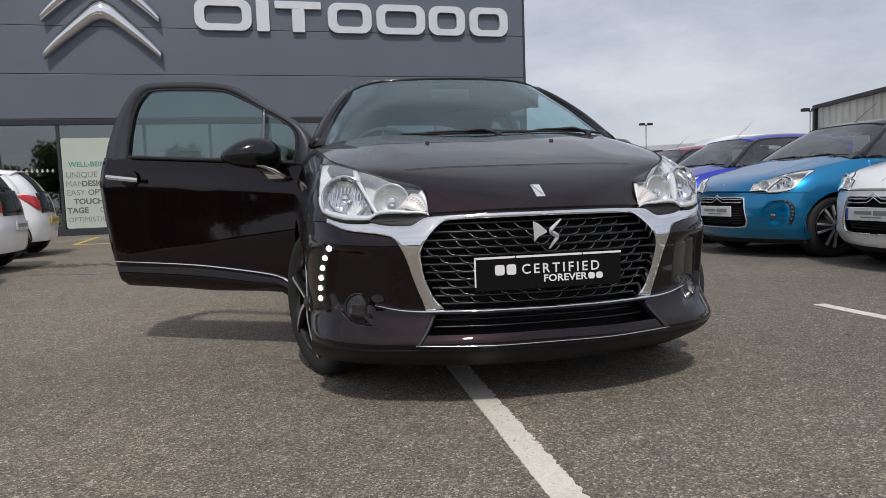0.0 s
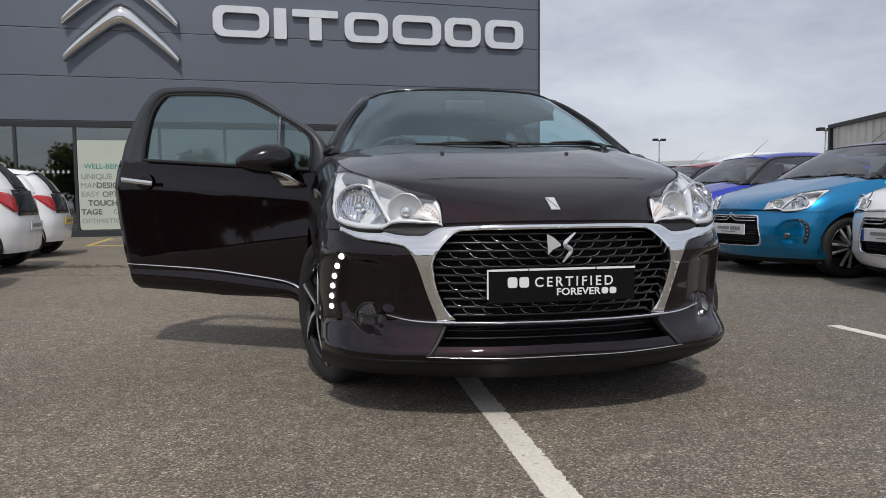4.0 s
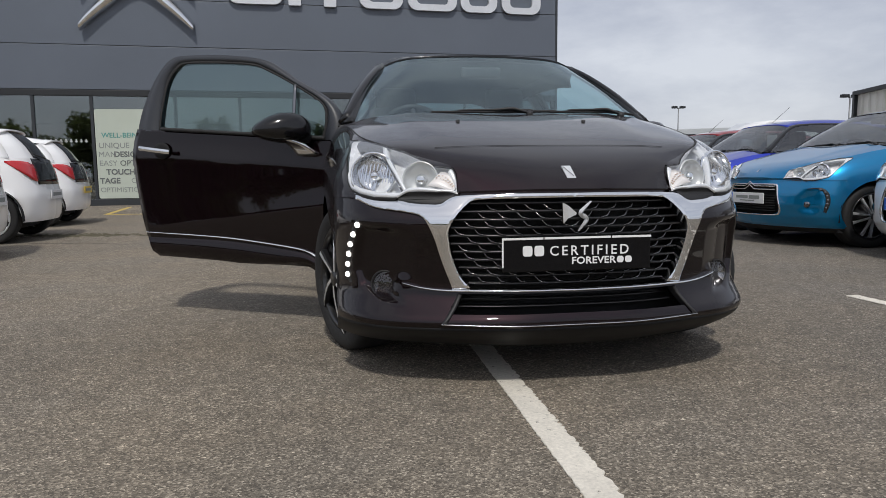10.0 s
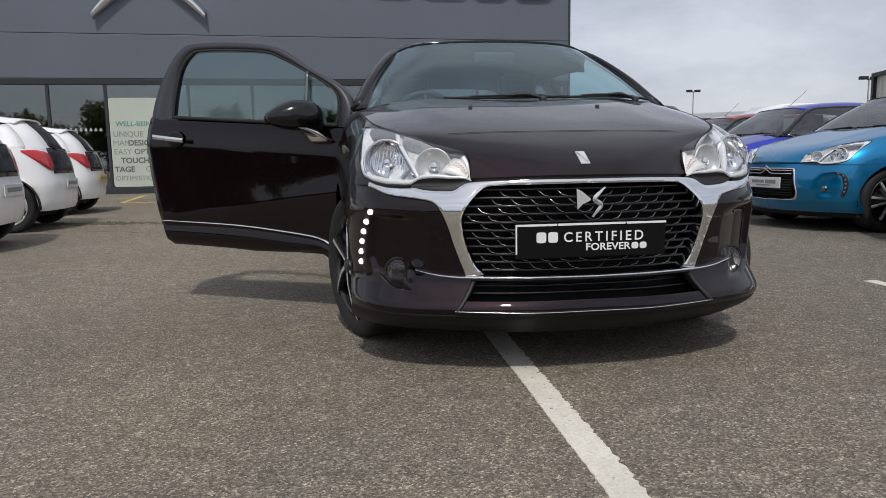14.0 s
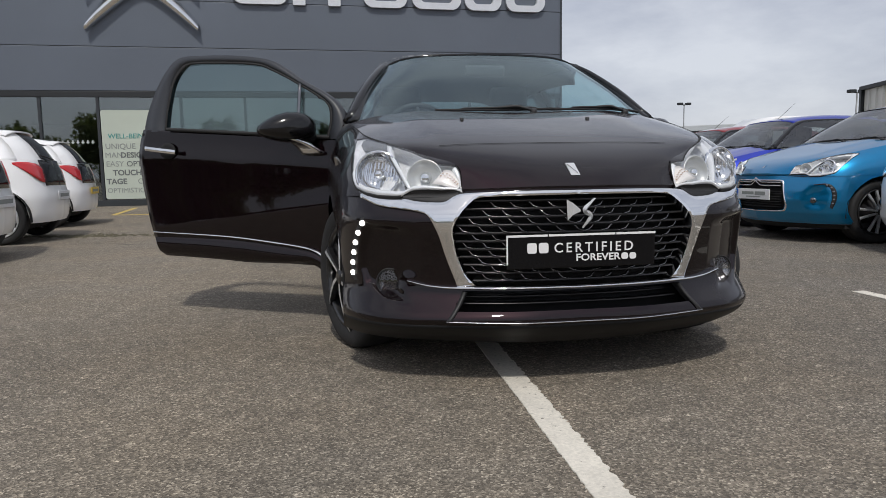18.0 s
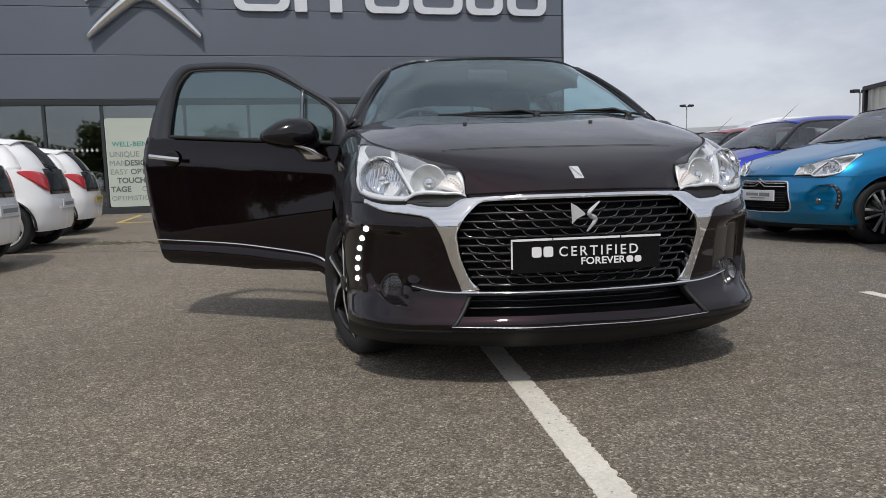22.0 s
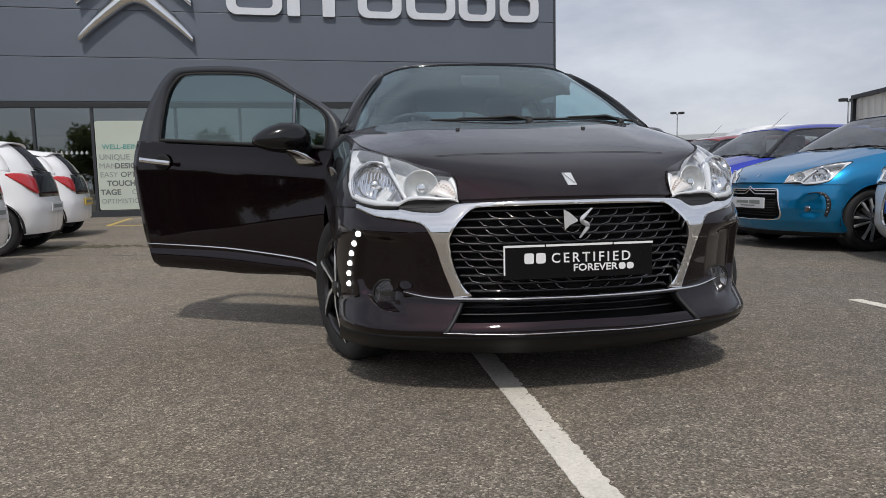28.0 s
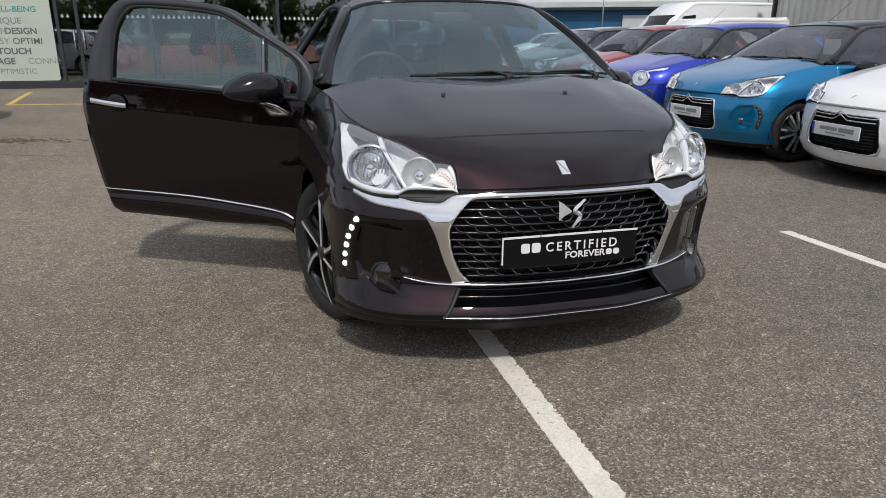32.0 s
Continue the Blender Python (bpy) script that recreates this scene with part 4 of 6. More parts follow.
        cut = 0.36 if open_here else 0.33
        low = np.linspace(1.06, 2.30, 26)
        part("sill", sheet([[(s * side_x(y, z), y, z) for y in low for z in [sill_z(y) + (cut - sill_z(y)) * k if sill_z(y) < cut else sill_z(y)]] for k in np.linspace(0, 1, 5)], None), paint, car, "", True)
        if open_here:
            part("door_step", sheet([[(s * xx, y, zz) for y in (1.08, 2.28)] for xx, zz in ((0.855, 0.355), (0.80, 0.38), (0.72, 0.36), (0.70, 0.25))]), MATT, car)
            part("door_jamb", sheet([[(s * (side_x(1.10, z) - d), 1.10 + 0.3 * d, z) for z in np.linspace(0.3, 0.97, 8)] for d in (0, 0.04, 0.16)], None), paint, car)
            part("door_post", sheet([[(s * (side_x(2.25, z) - d), 2.26, z) for z in np.linspace(0.3, 0.97, 8)] for d in (0, 0.05, 0.16)], None), paint, car)
        else:
            door = part("door", sheet([[(s * side_x(y, z), y, z) for y in np.linspace(1.106, 2.25, 30)] for z in np.linspace(0.335, 0.972, 16)], None, 0.03), paint, car, "", True)
            part("door_handle", box(s * 0.845 - 0.016, s * 0.845 + 0.016, 1.98, 2.18, 0.86, 0.885, 0.01), CHROME, door, "chrome handle", True)
            door_mirror(car, s, SIGN if city else BLACK if paint == BLUE else paint, pose(s * 0.955, 1.31, 0.95, 0, 0, s * 35))
            part("rubbing_strip", sheet([[(s * (side_x(y, z) + 0.004), y, z) for y in np.linspace(1.11, 2.25, 12)] for z in (0.425, 0.437)], None, 0.004), CHROME, door)
        ys = np.linspace(2.255, 3.36, 44)
        flank = sheet([[(s * side_x(y, z), y, z) for y in ys for z in [sill_z(y) + (0.985 - sill_z(y)) * k]] for k in np.linspace(0, 1, 14)])
        part("rear_quarter", flank, paint, car, "", True)
        # pillars, side glass
        head = curve_through(HEAD, 40)
        belt = curve_through(BELT, 40)
        part("roof_rail", sheet([[(s * x, y, z) for x, y, z in head], [(s * (x - 0.02), y, z + 0.022) for x, y, z in head], [(s * (x - 0.055), y - 0.015, z + 0.03) for x, y, z in head]], None, 0.02), rail_paint, car, "", True)
        scr = curve_through([SCREEN[0][-1], SCREEN[1][-1], SCREEN[2][-1]], 20)
        out = curve_through([(0.765, 1.075, 0.975), (0.685, 1.34, 1.16), (0.56, 1.60, 1.322)], 20)
        part("windscreen_pillar", sheet([[(s * x, y, z) for x, y, z in scr], [(s * (x * 0.6 + u * 0.4), y * 0.6 + v * 0.4, z * 0.6 + w * 0.4 + 0.014) for (x, y, z), (u, v, w) in zip(scr, out)], [(s * x, y, z) for x, y, z in out]], None, 0.025), BLACK, car, "", True)
        if not open_here:
            i = next(k for k in range(40) if head[k][1] > 2.2)
            part("side_window", sheet([[(s * (a[0] * (1 - k) + b[0] * k + 0.012 * math.sin(math.pi * k)), a[1] * (1 - k) + b[1] * k, a[2] * (1 - k) + b[2] * k) for a, b in zip(belt[:26], head[:26])] for k in np.linspace(0, 1, 6)]), glass, car, "", True).visible_shadow = False
        part("rear_side_window", sheet([[(s * (a[0] * (1 - k) + b[0] * k + 0.012 * math.sin(math.pi * k)), a[1] * (1 - k) + b[1] * k, a[2] * (1 - k) + b[2] * k) for a, b in zip(belt[27:], head[27:])] for k in np.linspace(0, 1, 6)]), glass, car, "", True).visible_shadow = False
        part("centre_pillar", sheet([[(s * (a[0] * (1 - k) + b[0] * k + 0.012), a[1] * (1 - k) + b[1] * k, a[2] * (1 - k) + b[2] * k) for a, b in zip(belt[24:29], head[24:29])] for k in np.linspace(0, 1, 6)], None, 0.03), rail_paint, car, "", True)
        # rear corner
        part("rear_bumper", sheet([[rear_point(y, z, 0, s) for y in np.linspace(0, 1, 26)] for z in np.linspace(0.24, 0.99, 14)]), paint, car, "", True)
        part("rear_pillar", sheet([[(s * x, y, z) for x, y, z in curve_through([(0.525, 3.22, 1.24), (0.64, 3.30, 1.1), (0.75, 3.33, 0.985)], 10)], [(s * x, y, z) for x, y, z in curve_through([(0.47, 3.40, 1.28), (0.59, 3.56, 1.13), (0.68, 3.64, 0.985)], 10)]], None, 0.02), paint, car, "", True)
        rows = [[rear_point(0.30 + 0.34 * q, z0 + (z1 - z0) * k, 0.014 * math.sin(math.pi * min(1, max(0, q))) + 0.006, s) for q, z0, z1 in ((0.0, 0.940, 0.955), (0.2, 0.880, 0.962), (0.45, 0.80, 0.960), (0.7, 0.735, 0.945), (0.9, 0.715, 0.92), (1.0, 0.73, 0.90))] for k in np.linspace(0, 1, 6)]
        part("tail_light", sheet(rows, None, 0.006), TAIL, car, "red tail light", True)
    shell = patch([mirrored(r) for r in TOP], 30, 25)
    shell[0, :, 1:] += (-0.004, 0.005)
    part("roof", sheet([shell[0] + (0, 0.003, -0.010)] + list(shell)), roof_paint, car, "", True)
    part("windscreen", sheet(patch([mirrored(r) for r in SCREEN], 16, 31)), glass, car, "", True).visible_shadow = False
    if city:
        part("tailgate", sheet(patch([mirrored(r) for r in BACK_GLASS], 12, 19)), paint, car, "", True)
    else:
        part("rear_window", sheet(patch([mirrored(r) for r in BACK_GLASS], 12, 19)), glass if main else DARKGLASS, car, "", True).visible_shadow = False
    part("tailgate_spoiler", sheet([[(x, y + d, z + h) for x, y, z in curve_through(mirrored(TOP[-1]), 15)] for d, h in ((-0.06, 0.012), (0.06, 0.0), (0.07, -0.02), (-0.02, -0.02))]), roof_paint, car, "", True)
    part("cowl", sheet([[(x, y, z - 0.012) for x, y, z in curve_through(mirrored(BONNET[-1]), 24)], [(x, y + 0.01, z - 0.01) for x, y, z in curve_through(mirrored(SCREEN[0]), 24)]]), DARK, car)
    for s in (-1, 1):
        if city:
            round_lamp(car, s, paint)
        else:
            head_lamp(car, s, paint)
        if main and s > 0:
            rail = curve_through(HEAD, 40)[12:]
            part("roof_lining_edge", sheet([[(x - 0.02, y, z + 0.0), (x - 0.035, y, z - 0.05), (x - 0.03, y, z - 0.095)] for x, y, z in rail], None, 0.02), SEAT, car, "", True)
    wiper(car, -0.36, 0.10, 0.24, -0.012)
    wiper(car, 0.20, 0.56, 0.66, -0.006)
    if not main:
        part("aerial", tube((0, 1.66, 1.36), (0, 2.0, 1.62), 0.004, 0.002, 6), MATT, car, "thin whip aerial")
        part("price_card", box(0.30, 0.50, 1.405, 1.41, 1.06, 1.22), PLATE_WHITE, car, "white price card behind the windscreen")
    cabin(car, cabin_trim)
    return car


def wiper(car, x0, pivot, x1, rise):
    """A parked wiper low on the screen: blade from x0 to x1, lifting by rise at its free end, with its arm and pivot."""
    low, mid = curve_through(mirrored(SCREEN[0]), 141), curve_through(mirrored(SCREEN[1]), 141)

    def at(x, h, proud):
        i = int(np.argmin(np.abs(low[:, 0] - x)))
        up = (Vector(mid[i]) - Vector(low[i])).normalized()
        return Vector(low[i]) + up * h + Vector((0, -up.z, up.y)) * proud

    def rod(pts, r, flat=1.0):
        return sheet([[Vector(p) + Vector((0, r * math.cos(a), r * flat * math.sin(a))) for a in np.linspace(0, 6.28, 8)] for p in pts])

    f = np.linspace(0, 1, 18)
    ob = part("wiper", rod([at(x0 + (x1 - x0) * q, 0.030 + rise * (1 - q), 0.014) for q in f], 0.006), RUBBER, car, "black wiper", True)
    part("wiper_spine", rod([at(x0 + (x1 - x0) * (0.2 + 0.6 * q), 0.034 + rise * (0.8 - 0.6 * q), 0.019 + 0.004 * math.sin(math.pi * q)) for q in f], 0.005), MATT, ob, "", True)
    mid_x = x0 + (x1 - x0) * 0.5
    arm = [(pivot, 0.004, 0.020), (pivot - 0.05, 0.016, 0.030), (pivot - 0.5 * (pivot - mid_x), 0.028, 0.030), (mid_x, 0.034 + rise * 0.5, 0.022)]
    part("wiper_arm", rod(curve_through([at(*p) for p in arm], 16), 0.009, 0.8), MATT, ob, "", True)
    part("wiper_pivot", tube(at(pivot, 0.0, 0.0), at(pivot, 0.002, 0.030), 0.020, 0.014, 12), MATT, ob, "", True)


def mirror_shell(s):
    """A rounded mirror shell, seen from ahead as a wide drop."""
    rows = []
    for t, hw, hh in ((0.0, 0.02, 0.02), (0.01, 0.075, 0.045), (0.035, 0.112, 0.066), (0.08, 0.125, 0.075), (0.13, 0.122, 0.074), (0.15, 0.118, 0.070)):
        ring_ = []
        for a in np.linspace(0, 2 * math.pi, 25):
            c, q = math.cos(a), math.sin(a)
            px = hw * math.copysign(abs(c) ** 0.8, c)
            pz = hh * math.copysign(abs(q) ** (0.9 if q > 0 else 0.6), q) * (0.98 - 0.48 * max(0, -c * s)) * (1.0 if q > 0 else 0.84) - 0.008
            ring_.append((px, t, pz))
        rows.append(ring_)
    bm = sheet(rows)
    bm.faces.new([v for v in list(bm.verts)[:24]])
    bmesh.ops.remove_doubles(bm, verts=bm.verts, dist=1e-5)
    return bm


def door_mirror(parent, s, paint, m=None):
    m = m or pose(s * 0.96, 1.24, 0.965)
    bm = mirror_shell(s)
    bm.transform(m)
    ob = part("door_mirror", bm, paint, parent, "", True)
    bm = lathe([(0.0, 0.0), (0.106, 0.0), (0.106, 0.004), (0.0, 0.004)], 24)
    bm.transform(m @ pose(0, 0.146, 0, 0, 0, 90) @ Matrix.Diagonal((1, 1, 0.6, 1)))
    part("mirror_glass", bm, CHROME, ob)
    bm = tube((0, 0.05, -0.03), (-s * 0.16, 0.07, -0.09), 0.03, 0.025, 12)
    bm.transform(m)
    part("mirror_arm", bm, MATT, ob, "", True)
    return ob


OLD_GRILLE = [(0, 0.612), (0.30, 0.612), (0.335, 0.602), (0.350, 0.57), (0.368, 0.49), (0.388, 0.40), (0.378, 0.345), (0.33, 0.318), (0, 0.308)]
OLD_POD = [(0.725, 0.585), (0.60, 0.578), (0.52, 0.50), (0.46, 0.385), (0.56, 0.325), (0.69, 0.315), (0.745, 0.37), (0.755, 0.48)]


def old_front(car, bars):
    """The plain framed grille, the twin pointed bands, the white plate and the corner lamps."""
    front = [(u, z) for u, z in OLD_GRILLE]
    outer = [(u * 1.045 if u else 0, z + (0.014 if z > 0.5 else -0.012)) for u, z in front]
    for s in (-1, 1):
        part("grille_frame", strip_on_nose(front, outer, 0.006, 0.02, s), CHROME, car, "chrome grille frame", True)
        part("fog_light", lathe([(0.0, 0.0), (0.024, 0.002), (0.030, -0.004), (0.032, -0.02)], 20, None, Matrix.Translation(on_nose(s * 0.62, 0.425, 0.006, OLD_POD)) @ Vector((s * 0.3, -1, 0)).to_track_quat("X", "Z").to_matrix().to_4x4()), GUN, car, "", True)
        ends = [(0.63, 0.572), (0.70, 0.574), (0.738, 0.53), (0.748, 0.44), (0.735, 0.36)]
        ends2 = [(0.63, 0.580), (0.715, 0.588), (0.758, 0.535), (0.768, 0.435), (0.748, 0.345)]
        strip = part("lamp_strip", strip_on_nose(ends, ends2, 0.006, 0.02, s, 24), MATT, car, "", True)
        for i in range(6):
            q = curve_through(ends, 9)[2 + i]
            part("lamp_lens", lathe([(0.0, 0.006), (0.010, 0.003), (0.012, 0.0)], 10, None, Matrix.Translation(on_nose(s * (q[0] + 0.008), q[1], 0.008)) @ Vector((s * 0.8, -1, 0)).to_track_quat("X", "Z").to_matrix().to_4x4()), GUN, strip)
    for i, z in enumerate((0.592, 0.560)):
        rows = []
        for u in np.linspace(-0.335, 0.335, 41):
            bump = 0.045 * max(0, 1 - abs(u) / 0.075)
            p = on_nose(u, z, 0.004)
            rows.append([p + Vector((0, 0.0, bump)), p + Vector((0, -0.006, bump + 0.007)), p + Vector((0, 0, bump + 0.014))])
        part("grille_bar", sheet(rows, None, 0.004), CHROME, car, "chrome bar with a pointed middle", True)
    for z in np.linspace(0.345, 0.50, 7):
        part("grille_slat", sheet([[on_nose(u, z + h, d) for u in np.linspace(-0.33, 0.33, 15)] for h, d in ((0, -0.03), (0.004, -0.02), (0.012, -0.03))]), DARK, car)
    y = nose_y(0.0, 0.45) - 0.02
    p = part("plate", box(-0.26, 0.26, y - 0.006, y + 0.006, 0.42, 0.53, 0.004), PLATE_WHITE, car, "white dealer plate with grey bars")
    part("plate_band", box(-0.258, -0.235, y - 0.0085, y - 0.006, 0.424, 0.526), PLATE_BLUE, p)
    for x0, x1, z0, z1 in ((-0.17, 0.02, 0.47, 0.50), (0.04, 0.2, 0.465, 0.503), (-0.1, 0.12, 0.443, 0.453)):
        part("bar", box(x0, x1, y - 0.0085, y - 0.006, z0, z1), INK_PALE, p)
    b = plate([(-0.02, -0.01), (0.0, -0.004), (0.02, 0.028), (0.0, 0.022)], 0.005)
    b.transform(pose(0, 0.10, 0.75, -40))
    part("badge", b, CHROME, car, "small chrome badge")


# ---- the ground ----
bm = bmesh.new()
bmesh.ops.create_grid(bm, x_segments=8, y_segments=8, size=450)
tagged(part("ground", bm, ASPHALT), "worn grey-brown asphalt forecourt with pale stone chips", "asphalt ground", kind="structure")


def ground_line(name, a, b, width, mat, label):
    """A painted line with slightly ragged edges, a few millimetres thick."""
    a, b = Vector((*a, 0)), Vector((*b, 0))
    d = (b - a).normalized()
    n = Vector((-d.y, d.x, 0)) * width / 2
    count = int((b - a).length / 0.011)
    rng = random.Random(name + str(a.x))
    rows = []
    for i in range(count + 1):
        p = a.lerp(b, i / count)
        l, r = p - n * (1 + rng.uniform(-0.08, 0.02)), p + n * (1 + rng.uniform(-0.20, 0.04))
        rows.append([l + Vector((0, 0, 0.0005)), l + Vector((0, 0, 0.004)), r + Vector((0, 0, 0.004)), r + Vector((0, 0, 0.0005))])
    return tagged(part(name, sheet(rows), mat), label, "road marking", kind="structure")


ground_line("bay_line_1", (-0.413, 5.4), (0.623, -0.2), 0.094, LINE, "worn white painted parking bay line")
ground_line("bay_line_2", (2.245, 4.08), (3.05, 0.4), 0.085, LINE, "worn white painted parking bay line")
ground_line("yellow_line_1", (-7.0, 13.0), (2.5, 13.9), 0.10, YELLOW, "faded yellow painted line before the showroom")
ground_line("yellow_line_2", (-7.0, 13.0), (-8.0, 15.9), 0.10, YELLOW, "faded yellow painted diagonal line")



def seam_line(name, a, b, seed, mat, label):
    """An irregular tar-filled joint in the asphalt."""
    rng = random.Random(seed)
    a, b = Vector((*a, 0)), Vector((*b, 0))
    n = (b - a).normalized().cross(Vector((0, 0, 1)))
    rows, off = [], 0.0
    for i in range(61):
        off = off * 0.8 + rng.uniform(-0.03, 0.03)
        w = 0.006 + rng.uniform(0, 0.016)
        p = a.lerp(b, i / 60) + n * off + Vector((0, 0, 0.0015))
        rows.append([p - n * w - Vector((0, 0, 0.001)), p + Vector((0, 0, 0.001)), p + n * w - Vector((0, 0, 0.001))])
    return tagged(part(name, sheet(rows), mat), label, "tar joint", kind="structure")


seam_line("tar_joint", (-7.5, 8.0), (-2.0, 7.1), 3, TAR, "dark irregular tar joint in the asphalt")


# soil and moss caught in a dip of the asphalt
verts, faces = [], []
rng = random.Random(11)
for i in range(260):
    x, y, r = -4.9 + rng.gauss(0, 0.42), 8.45 + rng.gauss(0, 0.10), rng.uniform(0.01, 0.045)
    k = len(verts)
    verts += [(x + r * math.cos(q), y + r * math.sin(q), 0.001) for q in (0.2, 1.4, 2.7, 3.9, 5.1)] + [(x, y, rng.uniform(0.006, 0.016))]
    faces += [(k + q, k + (q + 1) % 5, k + 5) for q in range(5)]
me = bpy.data.meshes.new("soil")
me.from_pydata(verts, [], faces)
me.materials.append(SOIL)
tagged(new("soil", me), "thin brown soil and moss lying on the asphalt", "soil", kind="stuff")

# ---- the dark plum car with its door open ----
MAIN = pose(0.355, 2.342, 0, 0, 0, 11.0)
car = hatchback("car", MAIN, "dark plum metallic hatchback with its driver's door open", "", PLUM, BLACK, "main", "dark", open_door=True, steer=22)
for s in (-1, 1):
    outline = [tuple(p) for p in curve_through(SURROUND_TOP, 70)] + [tuple(p) for p in curve_through(SURROUND_LOW, 50)] + [tuple(p) for p in reversed(curve_through(GRILLE[:12], 70))]
    part("grille_surround", panel_on_nose(outline, 0.012, 0.006, 0.05, s), CHROME, car, "broad polished chrome grille surround", True)
    part("lamp_filler", strip_on_nose([(0.40, 0.655), (0.446, 0.634), (0.50, 0.634), (0.58, 0.646)], [(0.40, 0.672), (0.446, 0.668), (0.50, 0.668), (0.58, 0.668)], 0.004, 0.03, s, 24), MATT, car, "", True)
    part("bumper_strip", strip_on_nose([(0.0, 0.341), (0.2, 0.342), (0.36, 0.342), (0.44, 0.343), (0.51, 0.351), (0.572, 0.368)], [(0.0, 0.351), (0.2, 0.352), (0.36, 0.352), (0.44, 0.352), (0.51, 0.358), (0.572, 0.371)], 0.014, 0.03, s, 40), CHROME, car, "thin chrome strip", True)
    # corner lamp strip with six lit lamps
    ends = [(0.706, 0.588), (0.718, 0.55), (0.732, 0.51), (0.738, 0.47), (0.742, 0.42), (0.742, 0.37), (0.738, 0.355)]
    ends2 = [(0.735, 0.590), (0.752, 0.55), (0.764, 0.51), (0.770, 0.47), (0.774, 0.42), (0.772, 0.37), (0.762, 0.352)]
    strip = part("lamp_strip", strip_on_nose(ends, ends2, -0.012 if s > 0 else -0.003, 0.03, s, 26), MATT, car, "black corner strip with daytime lamps", True)
    for u, z in ((0.722, 0.566), (0.736, 0.531), (0.746, 0.494), (0.752, 0.457), (0.756, 0.419), (0.757, 0.381)):
        m = Matrix.Translation(on_nose(s * u * (1.045 if s > 0 else 1), z, -0.004 if s > 0 else 0.004)) @ Vector((s * 0.45, -1, 0)).to_track_quat("X", "Z").to_matrix().to_4x4()
        part("daytime_lamp", lathe([(0.0, 0.005), (0.007, 0.004), (0.0100, 0.0), (0.0108, -0.008)], 14, None, m), LED if s < 0 else GUN, strip, "round daytime lamp", True)
    m = Matrix.Translation(on_nose(s * 0.627, 0.356, 0.012, True)) @ Vector((s * 0.25, -1, 0.05)).to_track_quat("X", "Z").to_matrix().to_4x4()
    fog = part("fog_light", lathe([(0.052, -0.03), (0.050, -0.002), (0.048, 0.0), (0.045, -0.002), (0.043, -0.012)], 28, None, m), MATT, car, "round fog lamp in a black bezel", True)
    part("reflector", lathe([(0.044, -0.004), (0.036, -0.018), (0.02, -0.028), (0.0, -0.03)], 24, None, m), DARKCHROME, fog, "", True)
    part("lens", lathe([(0.0, 0.006), (0.025, 0.003), (0.044, -0.006)], 24, None, m), LENS, fog, "", True).visible_shadow = False
    part("intake_edge", strip_on_nose([(0.378, 0.333), (0.406, 0.288), (0.445, 0.238)], [(0.394, 0.335), (0.42, 0.291), (0.460, 0.240)], 0.006, 0.03, s, 20), MATT, car, "", True)

part("intake_lip", strip_on_nose([(-0.456, 0.238), (-0.2, 0.233), (0.0, 0.232), (0.2, 0.233), (0.456, 0.238)], [(-0.456, 0.243), (-0.2, 0.2385), (0.0, 0.2375), (0.2, 0.2385), (0.456, 0.243)], 0.006, 0.03, 1, 80), SATIN, car, "", True)

# woven grille: black bars with bright slanting links
for i, z in enumerate(np.linspace(0.366, 0.640, 11)):
    half = max(u for u in np.linspace(0.2, 0.43, 70) if edge_distance(u, z, GRILLE) > 0.0)
    rows = [[on_nose(u, z + h, d) for u in np.linspace(-half, half, 30)] for h, d in ((-0.004, -0.05), (-0.003, -0.026), (0.002, -0.020), (0.005, -0.028), (0.004, -0.05))]
    bar = part("grille_bar", sheet(rows), RIM_BLACK, car, "gloss black grille bar" if i == 0 else "", True)
    if i < 10:
        step = 0.066
        for j in range(-8, 9):
            u = (j + (0.0, 0.45, 0.8, 0.3)[i % 4]) * step
            u1 = u + 0.026 if u < 0 else u - 0.026
            if edge_distance(abs(u), z + 0.02, GRILLE) < 0.004 or edge_distance(abs(u1), z + 0.004, GRILLE) < 0.004:
                continue
            # a slanting link that rises outwards and flattens into the bar
            a, b, c = on_nose(u, z + 0.023, -0.023), on_nose(u * 0.45 + u1 * 0.55, z + 0.008, -0.017), on_nose(u1 + (u1 - u) * 0.5, z + 0.003, -0.019)
            rows = [[q + Vector((0, 0.010, -0.001)), q + Vector((0, 0, w * 0.4)), q + Vector((0, 0.003, w)), q + Vector((0, 0.012, w * 1.1))] for q, w in ((a, 0.0026), (b, 0.0034), (c, 0.0012))]
            part("grille_link", sheet(rows), DARKCHROME, bar, "", True)
for z in (0.287, 0.310):
    part("intake_slat", sheet([[on_nose(u, z + h, d) for u in np.linspace(-0.40, 0.40, 22)] for h, d in ((-0.003, -0.07), (0.0, -0.044), (0.004, -0.046), (0.005, -0.07))]), RIM_BLACK, car, "", True)

# number plate position: black show plate
show = part("plate", box(-0.26, 0.26, -0.006, 0.006, 0.414, 0.528, 0.004), PLATE_BLACK, car, "gloss black show plate with white lettering")
part("plate_edge", box(-0.26, 0.26, -0.008, -0.0055, 0.5215, 0.5285), TEXT, show)
part("plate_edge", box(-0.2605, -0.2555, -0.008, -0.0055, 0.43, 0.5285), TEXT, show)
for x in (-0.118, 0.118):
    part("plate_screw", box(x - 0.0018, x + 0.0018, -0.0088, -0.0079, 0.519, 0.5286), PLATE_BLACK, show)
part("plate_mount", box(-0.12, 0.12, 0.006, 0.05, 0.44, 0.50), MATT, car)
flat = pose(0, -0.0072, 0, 90, 0, 0)
